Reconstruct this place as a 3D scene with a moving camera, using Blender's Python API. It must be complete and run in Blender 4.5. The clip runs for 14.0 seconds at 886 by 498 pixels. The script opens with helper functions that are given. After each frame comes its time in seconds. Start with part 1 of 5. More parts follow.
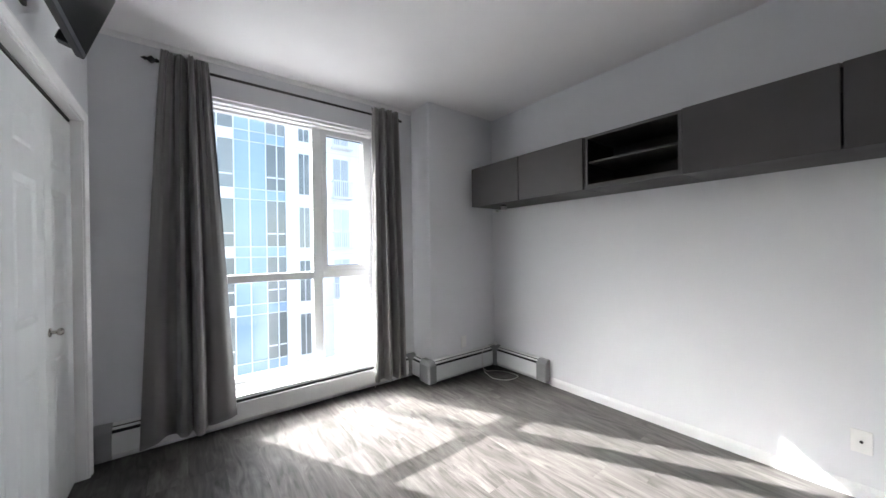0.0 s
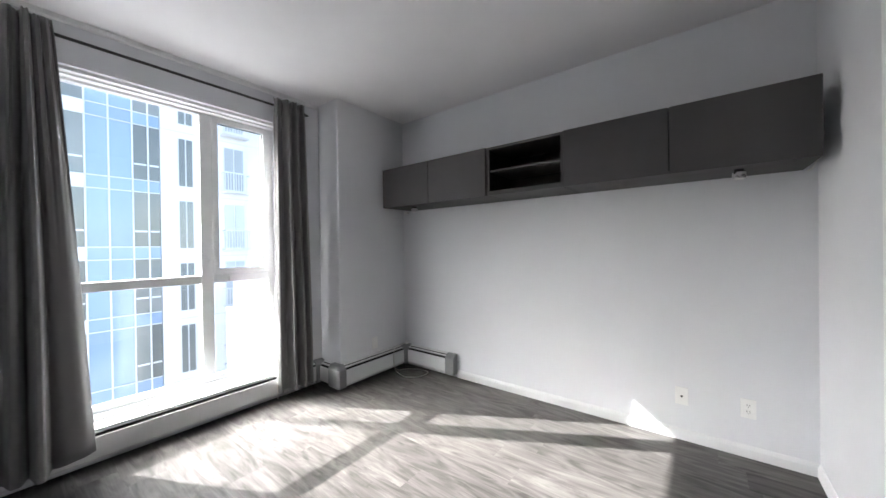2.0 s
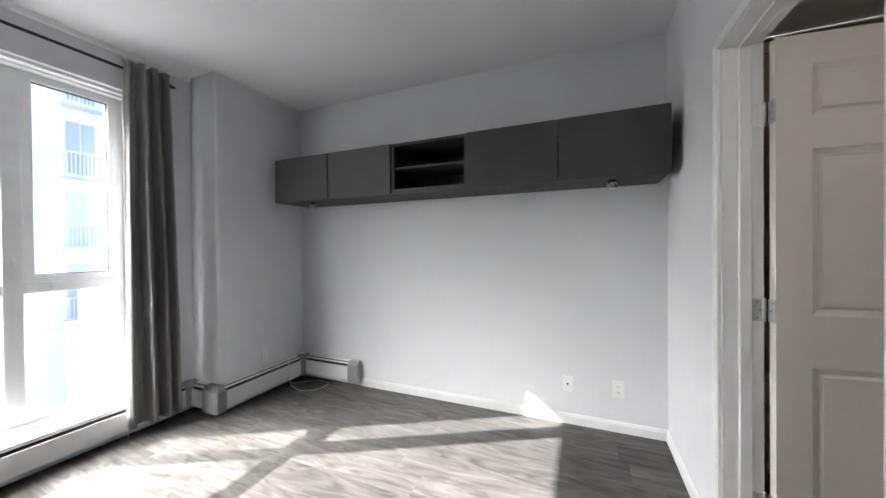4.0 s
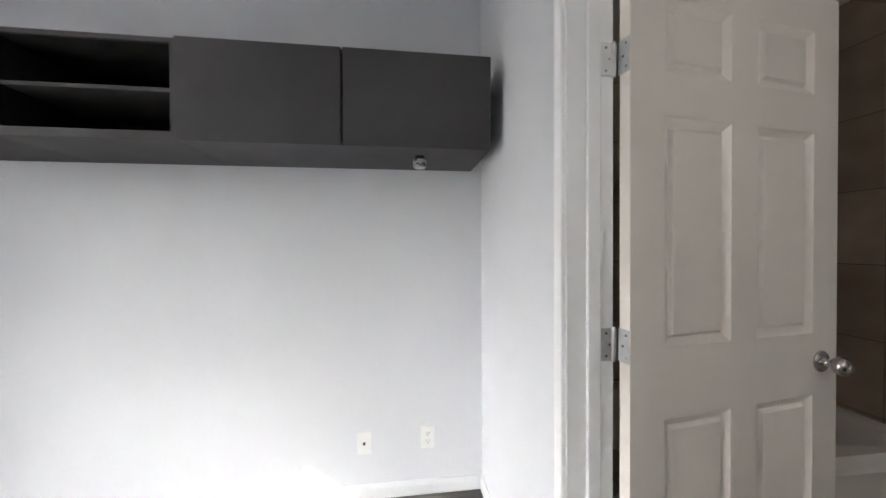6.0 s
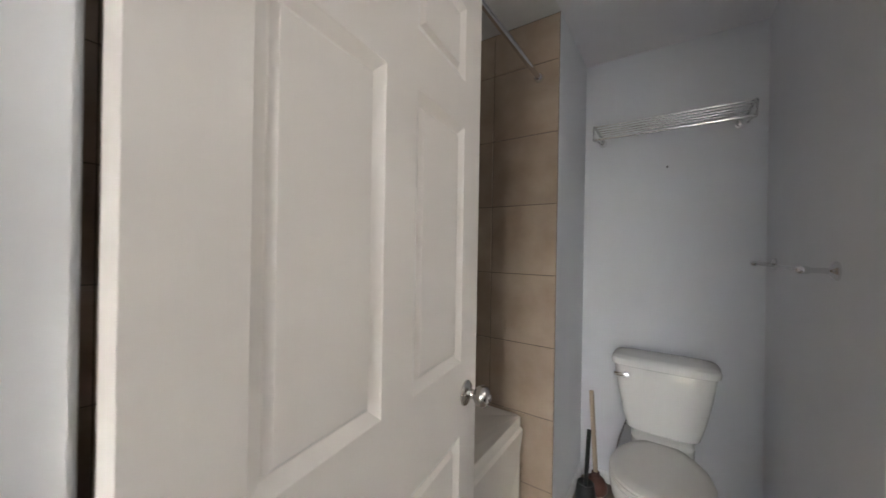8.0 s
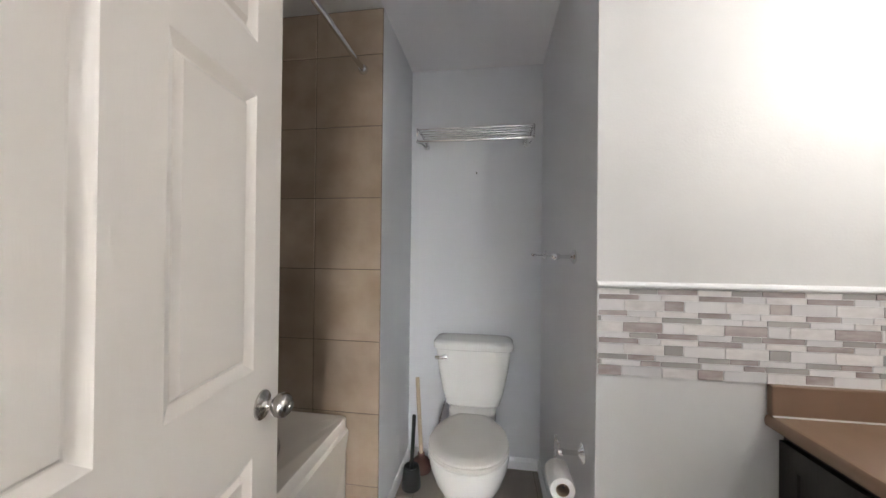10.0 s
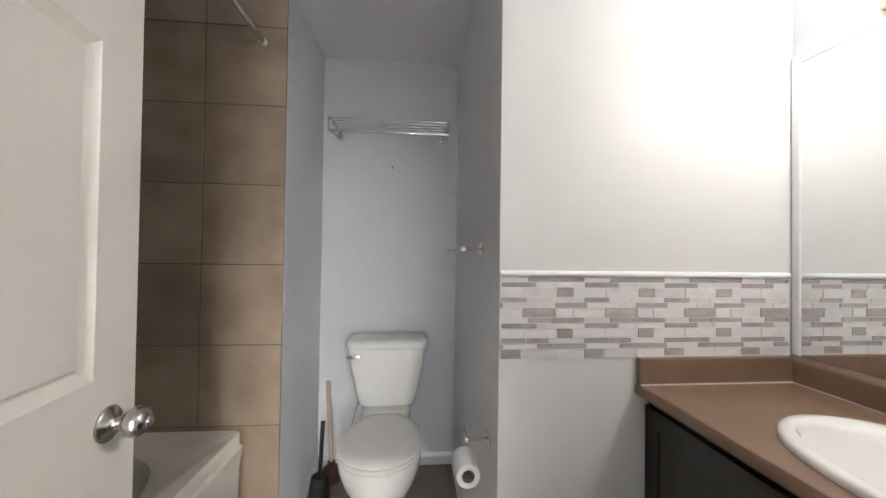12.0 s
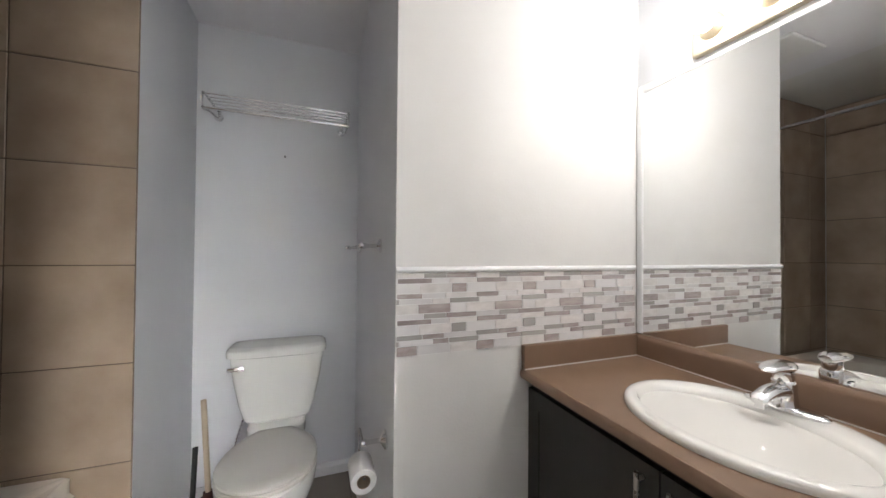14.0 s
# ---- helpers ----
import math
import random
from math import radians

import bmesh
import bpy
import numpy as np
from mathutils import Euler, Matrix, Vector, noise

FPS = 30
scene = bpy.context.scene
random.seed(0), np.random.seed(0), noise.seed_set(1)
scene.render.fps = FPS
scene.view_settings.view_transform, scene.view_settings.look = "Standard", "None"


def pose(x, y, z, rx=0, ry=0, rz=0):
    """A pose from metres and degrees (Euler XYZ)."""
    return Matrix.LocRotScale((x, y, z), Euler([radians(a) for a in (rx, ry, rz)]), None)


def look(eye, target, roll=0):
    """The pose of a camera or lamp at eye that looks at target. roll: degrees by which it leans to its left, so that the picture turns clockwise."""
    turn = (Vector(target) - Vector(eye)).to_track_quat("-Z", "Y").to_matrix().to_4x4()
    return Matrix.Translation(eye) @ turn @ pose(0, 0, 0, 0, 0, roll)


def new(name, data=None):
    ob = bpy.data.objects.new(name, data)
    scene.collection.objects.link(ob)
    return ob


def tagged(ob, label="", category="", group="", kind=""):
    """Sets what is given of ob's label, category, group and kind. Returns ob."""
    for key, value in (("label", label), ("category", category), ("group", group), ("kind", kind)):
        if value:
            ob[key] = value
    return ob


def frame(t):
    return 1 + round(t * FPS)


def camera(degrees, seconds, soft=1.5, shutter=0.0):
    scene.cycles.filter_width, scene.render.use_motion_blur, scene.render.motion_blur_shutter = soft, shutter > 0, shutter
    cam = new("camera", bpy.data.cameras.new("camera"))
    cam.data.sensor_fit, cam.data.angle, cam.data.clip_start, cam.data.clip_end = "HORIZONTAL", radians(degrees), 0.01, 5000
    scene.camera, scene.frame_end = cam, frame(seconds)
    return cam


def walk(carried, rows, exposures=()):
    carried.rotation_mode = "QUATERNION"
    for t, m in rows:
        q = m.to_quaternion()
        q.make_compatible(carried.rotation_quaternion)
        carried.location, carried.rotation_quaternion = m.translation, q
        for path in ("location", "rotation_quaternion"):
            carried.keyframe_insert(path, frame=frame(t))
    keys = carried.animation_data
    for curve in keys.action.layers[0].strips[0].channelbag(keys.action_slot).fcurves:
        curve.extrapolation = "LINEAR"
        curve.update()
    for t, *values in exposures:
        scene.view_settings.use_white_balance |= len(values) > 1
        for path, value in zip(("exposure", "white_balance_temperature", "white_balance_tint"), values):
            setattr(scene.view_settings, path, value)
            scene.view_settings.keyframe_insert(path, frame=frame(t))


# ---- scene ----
cam = camera(105.8, 14.0, shutter=0.2)
PATH = [
    (0, (-2.693, -2.505, 1.295), (-1.482, -0.913, 1.291), -0.81),
    (0.5, (-2.701, -2.520, 1.292), (-1.390, -1.009, 1.288), -0.73),
    (1, (-2.710, -2.534, 1.296), (-1.304, -1.112, 1.292), -0.80),
    (1.5, (-2.726, -2.532, 1.298), (-1.225, -1.210, 1.291), -0.74),
    (2, (-2.727, -2.546, 1.301), (-1.145, -1.323, 1.291), -0.82),
    (4.5, (-2.497, -2.535, 1.305), (-0.586, -1.944, 1.283), -0.60),
    (5, (-2.257, -2.521, 1.319), (-0.289, -2.169, 1.289), -0.66),
    (5.5, (-1.989, -2.544, 1.313), (0.011, -2.500, 1.285), -0.45),
    (6, (-1.763, -2.623, 1.311), (0.221, -2.875, 1.289), -0.29),
    (6.5, (-1.576, -2.735, 1.328), (0.341, -3.305, 1.319), -0.06),
    (7, (-1.432, -2.887, 1.327), (0.315, -3.859, 1.323), -0.11),
    (7.5, (-1.355, -3.032, 1.328), (0.121, -4.381, 1.327), 0.25),
    (8, (-1.335, -3.132, 1.331), (-0.207, -4.784, 1.331), 0.98),
    (8.5, (-1.347, -3.172, 1.322), (-0.553, -5.008, 1.332), 0.95),
    (11, (-1.434, -3.217, 1.294), (-1.331, -5.214, 1.309), 0.70),
    (11.5, (-1.442, -3.228, 1.281), (-1.475, -5.228, 1.303), 0.77),
    (12, (-1.451, -3.234, 1.273), (-1.617, -5.227, 1.299), 0.77),
    (12.5, (-1.459, -3.241, 1.275), (-1.756, -5.218, 1.295), 0.62),
    (13, (-1.467, -3.243, 1.276), (-1.900, -5.196, 1.291), 0.58),
    (13.5, (-1.480, -3.245, 1.266), (-2.043, -5.164, 1.294), 0.57),
    (14, (-1.493, -3.247, 1.268), (-2.184, -5.123, 1.290), 0.51),
]
EXPOSURES = [(0.0, 2.78), (2.0, 2.70), (4.5, 2.84), (5.0, 2.96), (6.5, 3.06), (7.2, 3.06), (8.4, 3.92), (11.0, 4.10), (14.0, 4.06)]
walk(cam, [(t, look(eye, target, roll)) for t, eye, target, roll in PATH], EXPOSURES)

# ---- world, sun, lamps ----
SUN_WAY = Vector((0.478, -0.885, -0.69)).normalized()
SUN_STRENGTH, SKY_STRENGTH, BULB = 4.7, 0.120, 5.2
world = bpy.data.worlds.new("sky_world")
scene.world = world
world.use_nodes = True
wn = world.node_tree
wn.nodes.clear()
w_out = wn.nodes.new("ShaderNodeOutputWorld")
w_bg = wn.nodes.new("ShaderNodeBackground")
w_sky = wn.nodes.new("ShaderNodeTexSky")
w_sky.sky_type, w_sky.sun_disc = "NISHITA", False
w_sky.sun_elevation, w_sky.sun_rotation = math.atan(0.69), radians(-28.4)
w_bg.inputs["Strength"].default_value = SKY_STRENGTH
wn.links.new(w_sky.outputs[0], w_bg.inputs["Color"])
wn.links.new(w_bg.outputs[0], w_out.inputs["Surface"])

sun_data = bpy.data.lights.new("sun", "SUN")
sun_data.energy, sun_data.angle, sun_data.color = SUN_STRENGTH, radians(0.5), (1.0, 0.985, 0.965)
sun = new("sun", sun_data)
sun.matrix_basis = look(Vector((-1.8, 0.6, 1.0)) - SUN_WAY * 40, (-1.8, 0.6, 1.0))


# ---- materials ----
def material(name, color, rough=0.5, metal=0.0, second=None, scale=6.0, amount=0.5, grain=0.0, grain_scale=80.0,
             stretch=(1, 1, 1), spec=0.5, coat=0.0, vary=0.0, detail=4.0):
    """A principled surface: two colours mixed by a soft noise, a fine bump and a shift from piece to piece."""
    m = bpy.data.materials.new(name)
    m.use_nodes = True
    nt = m.node_tree
    b = nt.nodes["Principled BSDF"]
    b.inputs["Roughness"].default_value = rough
    b.inputs["Metallic"].default_value = metal
    b.inputs["Specular IOR Level"].default_value = spec
    b.inputs["Coat Weight"].default_value = coat
    mp = nt.nodes.new("ShaderNodeMapping")
    mp.inputs["Scale"].default_value = stretch
    geo = nt.nodes.new("ShaderNodeNewGeometry")
    nt.links.new(geo.outputs["Position"], mp.inputs["Vector"])
    n1 = nt.nodes.new("ShaderNodeTexNoise")
    n1.inputs["Scale"].default_value, n1.inputs["Detail"].default_value = scale, detail
    nt.links.new(mp.outputs[0], n1.inputs["Vector"])
    ramp = nt.nodes.new("ShaderNodeMapRange")
    ramp.inputs["From Min"].default_value, ramp.inputs["From Max"].default_value = 0.5 - 0.5 * amount, 0.5 + 0.5 * amount
    nt.links.new(n1.outputs["Fac"], ramp.inputs["Value"])
    mix = nt.nodes.new("ShaderNodeMix")
    mix.data_type = "RGBA"
    mix.inputs["A"].default_value = (*color, 1)
    mix.inputs["B"].default_value = (*(second or [c * 0.93 for c in color]), 1)
    nt.links.new(ramp.outputs[0], mix.inputs["Factor"])
    last = mix.outputs["Result"]
    if vary:
        info = nt.nodes.new("ShaderNodeObjectInfo")
        hsv = nt.nodes.new("ShaderNodeHueSaturation")
        span = nt.nodes.new("ShaderNodeMapRange")
        span.inputs["To Min"].default_value, span.inputs["To Max"].default_value = 1 - vary, 1 + vary
        nt.links.new(info.outputs["Random"], span.inputs["Value"])
        nt.links.new(span.outputs[0], hsv.inputs["Value"])
        nt.links.new(last, hsv.inputs["Color"])
        last = hsv.outputs["Color"]
    nt.links.new(last, b.inputs["Base Color"])
    n2 = nt.nodes.new("ShaderNodeTexNoise")
    n2.inputs["Scale"].default_value, n2.inputs["Detail"].default_value = grain_scale, 3.0
    nt.links.new(mp.outputs[0], n2.inputs["Vector"])
    rr = nt.nodes.new("ShaderNodeMapRange")
    rr.inputs["To Min"].default_value, rr.inputs["To Max"].default_value = max(0.02, rough * 0.85), min(1.0, rough * 1.15)
    nt.links.new(n1.outputs["Fac"], rr.inputs["Value"])
    nt.links.new(rr.outputs[0], b.inputs["Roughness"])
    if grain:
        bump = nt.nodes.new("ShaderNodeBump")
        bump.inputs["Strength"].default_value, bump.inputs["Distance"].default_value = grain, 0.002
        nt.links.new(n2.outputs["Fac"], bump.inputs["Height"])
        nt.links.new(bump.outputs[0], b.inputs["Normal"])
    return m


def plank_material():
    """Grey-brown vinyl planks: long grain, cathedral figure, a few knots, each plank its own tone."""
    m = bpy.data.materials.new("grey_oak_vinyl")
    m.use_nodes = True
    nt = m.node_tree
    b = nt.nodes["Principled BSDF"]
    L = nt.links.new
    geo = nt.nodes.new("ShaderNodeNewGeometry")
    info = nt.nodes.new("ShaderNodeObjectInfo")
    off = nt.nodes.new("ShaderNodeVectorMath")
    off.operation = "SCALE"
    comb = nt.nodes.new("ShaderNodeCombineXYZ")
    comb.inputs[0].default_value, comb.inputs[1].default_value, comb.inputs[2].default_value = 7.0, 31.0, 3.0
    L(comb.outputs[0], off.inputs[0])
    L(info.outputs["Random"], off.inputs["Scale"])
    add = nt.nodes.new("ShaderNodeVectorMath")
    L(geo.outputs["Position"], add.inputs[0])
    L(off.outputs[0], add.inputs[1])

    def layer(stretch, scale, detail, distort):
        mp = nt.nodes.new("ShaderNodeMapping")
        mp.inputs["Scale"].default_value = stretch
        L(add.outputs[0], mp.inputs["Vector"])
        n = nt.nodes.new("ShaderNodeTexNoise")
        n.inputs["Scale"].default_value, n.inputs["Detail"].default_value = scale, detail
        n.inputs["Distortion"].default_value = distort
        L(mp.outputs[0], n.inputs["Vector"])
        return n.outputs["Fac"]

    broad = layer((5.0, 0.9, 1), 2.4, 5.0, 2.2)
    fine = layer((26.0, 0.9, 1), 3.4, 6.0, 0.8)
    knots = layer((5.0, 1.6, 1), 1.5, 2.0, 2.5)
    r1 = nt.nodes.new("ShaderNodeValToRGB")
    r1.color_ramp.elements[0].position, r1.color_ramp.elements[0].color = 0.30, (0.038, 0.0350, 0.0332, 1)
    r1.color_ramp.elements[1].position, r1.color_ramp.elements[1].color = 0.70, (0.127, 0.120, 0.115, 1)
    L(broad, r1.inputs[0])
    r2 = nt.nodes.new("ShaderNodeMapRange")
    r2.inputs["From Min"].default_value, r2.inputs["From Max"].default_value = 0.3, 0.7
    r2.inputs["To Min"].default_value, r2.inputs["To Max"].default_value = 0.78, 1.18
    L(fine, r2.inputs["Value"])
    r3 = nt.nodes.new("ShaderNodeMapRange")
    r3.inputs["From Min"].default_value, r3.inputs["From Max"].default_value = 0.24, 0.36
    r3.inputs["To Min"].default_value, r3.inputs["To Max"].default_value = 0.55, 1.0
    L(knots, r3.inputs["Value"])
    r4 = nt.nodes.new("ShaderNodeMapRange")
    r4.inputs["To Min"].default_value, r4.inputs["To Max"].default_value = 0.80, 1.18
    L(info.outputs["Random"], r4.inputs["Value"])
    m1 = nt.nodes.new("ShaderNodeMath")
    m1.operation = "MULTIPLY"
    L(r2.outputs[0], m1.inputs[0])
    L(r3.outputs[0], m1.inputs[1])
    m2 = nt.nodes.new("ShaderNodeMath")
    m2.operation = "MULTIPLY"
    L(m1.outputs[0], m2.inputs[0])
    L(r4.outputs[0], m2.inputs[1])
    hsv = nt.nodes.new("ShaderNodeHueSaturation")
    L(r1.outputs[0], hsv.inputs["Color"])
    L(m2.outputs[0], hsv.inputs["Value"])
    L(hsv.outputs[0], b.inputs["Base Color"])
    rr = nt.nodes.new("ShaderNodeMapRange")
    rr.inputs["To Min"].default_value, rr.inputs["To Max"].default_value = 0.40, 0.58
    b.inputs["Specular IOR Level"].default_value = 0.22
    L(fine, rr.inputs["Value"])
    L(rr.outputs[0], b.inputs["Roughness"])
    bump = nt.nodes.new("ShaderNodeBump")
    bump.inputs["Strength"].default_value, bump.inputs["Distance"].default_value = 0.25, 0.001
    L(fine, bump.inputs["Height"])
    L(bump.outputs[0], b.inputs["Normal"])
    return m


def glass_material(name, tint=(1, 1, 1), rough=0.0):
    m = bpy.data.materials.new(name)
    m.use_nodes = True
    b = m.node_tree.nodes["Principled BSDF"]
    b.inputs["Base Color"].default_value = (*tint, 1)
    b.inputs["Roughness"].default_value = rough
    b.inputs["Transmission Weight"].default_value = 1.0
    b.inputs["IOR"].default_value = 1.45
    return m


def glow_material(name, color, strength):
    m = bpy.data.materials.new(name)
    m.use_nodes = True
    b = m.node_tree.nodes["Principled BSDF"]
    b.inputs["Base Color"].default_value = (*color, 1)
    b.inputs["Emission Color"].default_value = (*color, 1)
    b.inputs["Emission Strength"].default_value = strength
    return m


WALL = material("wall_paint_pale_grey", (0.700, 0.708, 0.735), 0.55, second=(0.676, 0.684, 0.711), scale=2.5, grain=0.22, grain_scale=140, spec=0.35)
# the pale wall paint again, with the vanity bulbs' warm light in its colour
CREAM = material("wall_paint_off_white", (0.722, 0.710, 0.690), 0.5, second=(0.700, 0.688, 0.668), scale=2.5, grain=0.2, grain_scale=140, spec=0.4)
CEIL = material("ceiling_paint_white", (0.81, 0.80, 0.82), 0.8, second=(0.785, 0.775, 0.795), scale=3, grain=0.25, grain_scale=120)
TEXTURED = material("ceiling_stipple_white", (0.78, 0.77, 0.75), 0.85, scale=5, grain=1.0, grain_scale=45)
TRIM = material("trim_paint_white", (0.85, 0.85, 0.855), 0.35, second=(0.825, 0.825, 0.825), scale=8, grain=0.05)
BOARD = material("baseboard_paint_white", (0.74, 0.745, 0.76), 0.4, second=(0.715, 0.72, 0.735), scale=8, grain=0.05)
# white door paint with the bathroom's warm light mixed into the colour
DOOR = material("door_paint_warm_white", (0.81, 0.755, 0.695), 0.30, second=(0.79, 0.735, 0.675), scale=3, grain=0.15, grain_scale=60, stretch=(3, 3, 0.3))
CLOSET = material("closet_paint_white", (0.76, 0.78, 0.79), 0.4, scale=4, grain=0.12, grain_scale=60, stretch=(3, 3, 0.3))
PVC = material("window_frame_white_vinyl", (0.78, 0.79, 0.80), 0.35, scale=10, grain=0.03)
PLANK = plank_material()
JOINT = material("floor_underlay_dark", (0.05, 0.047, 0.045), 0.8)
CAB = material("dark_grey_laminate", (0.070, 0.067, 0.069), 0.6, second=(0.064, 0.061, 0.063), scale=5, grain=0.12, grain_scale=220, spec=0.3)
# near-black: the shade inside the cabinets put into the colour
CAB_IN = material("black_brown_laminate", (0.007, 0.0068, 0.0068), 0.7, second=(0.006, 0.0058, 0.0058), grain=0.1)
CURTAIN = material("curtain_grey_sateen", (0.178, 0.171, 0.172), 0.46, second=(0.158, 0.152, 0.153), scale=3, grain=0.35, grain_scale=500, stretch=(1, 1, 0.25))
CURTAIN.node_tree.nodes["Principled BSDF"].inputs["Sheen Weight"].default_value = 0.25
BLACK = material("black_metal", (0.02, 0.019, 0.019), 0.45, metal=0.4)
TV_BLACK = material("black_plastic", (0.012, 0.012, 0.013), 0.35)
TV_GLASS = material("tv_screen_gloss", (0.010, 0.010, 0.011), 0.22, spec=0.3)
HEAT = material("heater_enamel_white", (0.74, 0.745, 0.75), 0.35, second=(0.70, 0.705, 0.71), scale=7, grain=0.04)
HEAT_CAP = material("heater_cap_grey", (0.27, 0.275, 0.28), 0.4, second=(0.24, 0.245, 0.25), scale=9, grain=0.08)
DARK = material("heater_slot_dark", (0.015, 0.015, 0.015), 0.8)
SATIN = material("satin_chrome", (0.60, 0.60, 0.61), 0.28, metal=0.9, scale=20)
CHROME = material("chrome", (0.82, 0.82, 0.83), 0.08, metal=1.0, scale=20)
NICKEL = material("brushed_nickel", (0.55, 0.52, 0.49), 0.27, metal=1.0, second=(0.50, 0.47, 0.44), scale=30, grain=0.05, grain_scale=300)
ZINC = material("zinc_hinge", (0.62, 0.63, 0.64), 0.42, metal=0.55, second=(0.54, 0.55, 0.56), scale=40)
PLASTIC = material("white_plastic", (0.80, 0.80, 0.79), 0.35, scale=20)
CORD = material("white_cord", (0.80, 0.79, 0.75), 0.5)
TILE = material("beige_stone_tile", (0.430, 0.338, 0.258), 0.36, second=(0.275, 0.203, 0.146), scale=4.6, amount=0.45, grain=0.12, grain_scale=25, vary=0.07, detail=5)
GROUT = material("brown_grout", (0.15, 0.115, 0.09), 0.85, scale=30)
BATH_FLOOR = material("grey_brown_floor_tile", (0.29, 0.25, 0.21), 0.42, second=(0.23, 0.195, 0.165), scale=4, amount=0.6, grain=0.1, vary=0.05)
PORCELAIN = material("porcelain_white", (0.80, 0.79, 0.765), 0.10, second=(0.785, 0.775, 0.75), scale=3, coat=0.3)
SEAT = material("seat_plastic_bone", (0.74, 0.715, 0.67), 0.22, scale=3)
ACRYLIC = material("tub_acrylic_white", (0.80, 0.75, 0.68), 0.2, scale=3, coat=0.2)
BASIN = material("sink_bone_enamel", (0.83, 0.81, 0.77), 0.08, second=(0.815, 0.795, 0.755), scale=3, coat=0.3)
COUNTER = material("brown_solid_counter", (0.245, 0.155, 0.102), 0.33, second=(0.205, 0.128, 0.082), scale=12, amount=0.8, grain=0.06, grain_scale=250)
VANITY = material("espresso_wood", (0.024, 0.019, 0.016), 0.42, second=(0.018, 0.015, 0.012), scale=4, grain=0.2, grain_scale=40, stretch=(5, 5, 0.5))
CAULK = material("white_caulk", (0.72, 0.70, 0.67), 0.5)
MARBLE = material("mosaic_white_marble", (0.82, 0.79, 0.77), 0.25, second=(0.64, 0.605, 0.585), scale=26, amount=0.5, stretch=(1, 1, 2.2), vary=0.06)
LIGHT_TILE = material("mosaic_pale_grey", (0.66, 0.64, 0.64), 0.25, second=(0.77, 0.75, 0.74), scale=12, vary=0.08)
TAUPE_TILE = material("mosaic_taupe", (0.37, 0.348, 0.332), 0.22, second=(0.43, 0.408, 0.39), scale=8, vary=0.08)
MAUVE_TILE = material("mosaic_mauve_veined", (0.325, 0.268, 0.256), 0.25, second=(0.51, 0.455, 0.44), scale=22, amount=0.5, stretch=(1, 1, 3), vary=0.10)
MOSAIC_GROUT = material("mosaic_grout_white", (0.82, 0.81, 0.80), 0.7)
PAPER = material("toilet_paper", (0.82, 0.81, 0.80), 0.9, grain=0.3, grain_scale=300)
CARD = material("cardboard", (0.34, 0.25, 0.17), 0.85)
WOOD = material("pale_wood_handle", (0.52, 0.42, 0.31), 0.55, second=(0.44, 0.34, 0.24), scale=12, stretch=(6, 6, 0.6))
RUBBER = material("red_brown_rubber", (0.085, 0.030, 0.022), 0.5)
BLACK_PLASTIC = material("black_bristle_plastic", (0.012, 0.012, 0.013), 0.45)
LAMP_METAL = material("pale_brass_plate", (0.50, 0.43, 0.32), 0.32, metal=0.7, scale=8)
MIRROR = material("mirror_silver", (0.90, 0.91, 0.91), 0.0, metal=1.0)
MIRROR.node_tree.nodes["Principled BSDF"].inputs["Roughness"].default_value = 0.0
for link in list(MIRROR.node_tree.links):
    if link.to_socket.name == "Roughness":
        MIRROR.node_tree.links.remove(link)
GLASS = glass_material("window_glass")
CLEAR = glass_material("clear_acrylic", (0.95, 0.96, 0.97), 0.02)
BULB_GLOW = glow_material("bulb_glow", (1.0, 0.975, 0.945), BULB)
DOME = material("opal_glass", (0.82, 0.82, 0.80), 0.25)
FACADE = material("facade_white_panel", (0.80, 0.79, 0.80), 0.7, second=(0.76, 0.75, 0.76), scale=0.6, grain=0.1)
FACADE_MULLION = material("facade_pale_mullion", (0.70, 0.70, 0.70), 0.5)
BLUE = material("blue_spandrel_glass", (0.250, 0.345, 0.500), 0.12, second=(0.29, 0.385, 0.535), scale=0.8, vary=0.08)
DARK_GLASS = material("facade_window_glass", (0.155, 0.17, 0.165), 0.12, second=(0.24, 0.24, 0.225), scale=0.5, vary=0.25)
# paler copy of the facade glass, with sky reflection and haze in its colour
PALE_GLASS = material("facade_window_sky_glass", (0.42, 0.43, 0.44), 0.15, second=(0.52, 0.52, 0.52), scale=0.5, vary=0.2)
GROUND = material("asphalt_ground", (0.055, 0.055, 0.057), 0.9, scale=0.3, grain=0.3)
ROOF = material("roof_membrane", (0.40, 0.40, 0.40), 0.9)


# ---- mesh helpers ----
def box(x0, x1, y0, y1, z0, z1, bevel=0.0, seg=1, bm=None):
    made = bmesh.new()
    bmesh.ops.create_cube(made, size=1.0)
    for v in made.verts:
        v.co = Vector(((x0 + x1) / 2 + v.co.x * abs(x1 - x0), (y0 + y1) / 2 + v.co.y * abs(y1 - y0), (z0 + z1) / 2 + v.co.z * abs(z1 - z0)))
    if bevel:
        bmesh.ops.bevel(made, geom=list(made.edges), offset=bevel, segments=seg, profile=0.5, affect="EDGES")
    return join(bm, made) if bm else made


def join(bm, other):
    data = bpy.data.meshes.new("tmp")
    other.to_mesh(data)
    other.free()
    bm.from_mesh(data)
    bpy.data.meshes.remove(data)
    return bm


def axis_turn(way):
    return Vector(way).to_track_quat("Z", "Y").to_matrix().to_4x4()


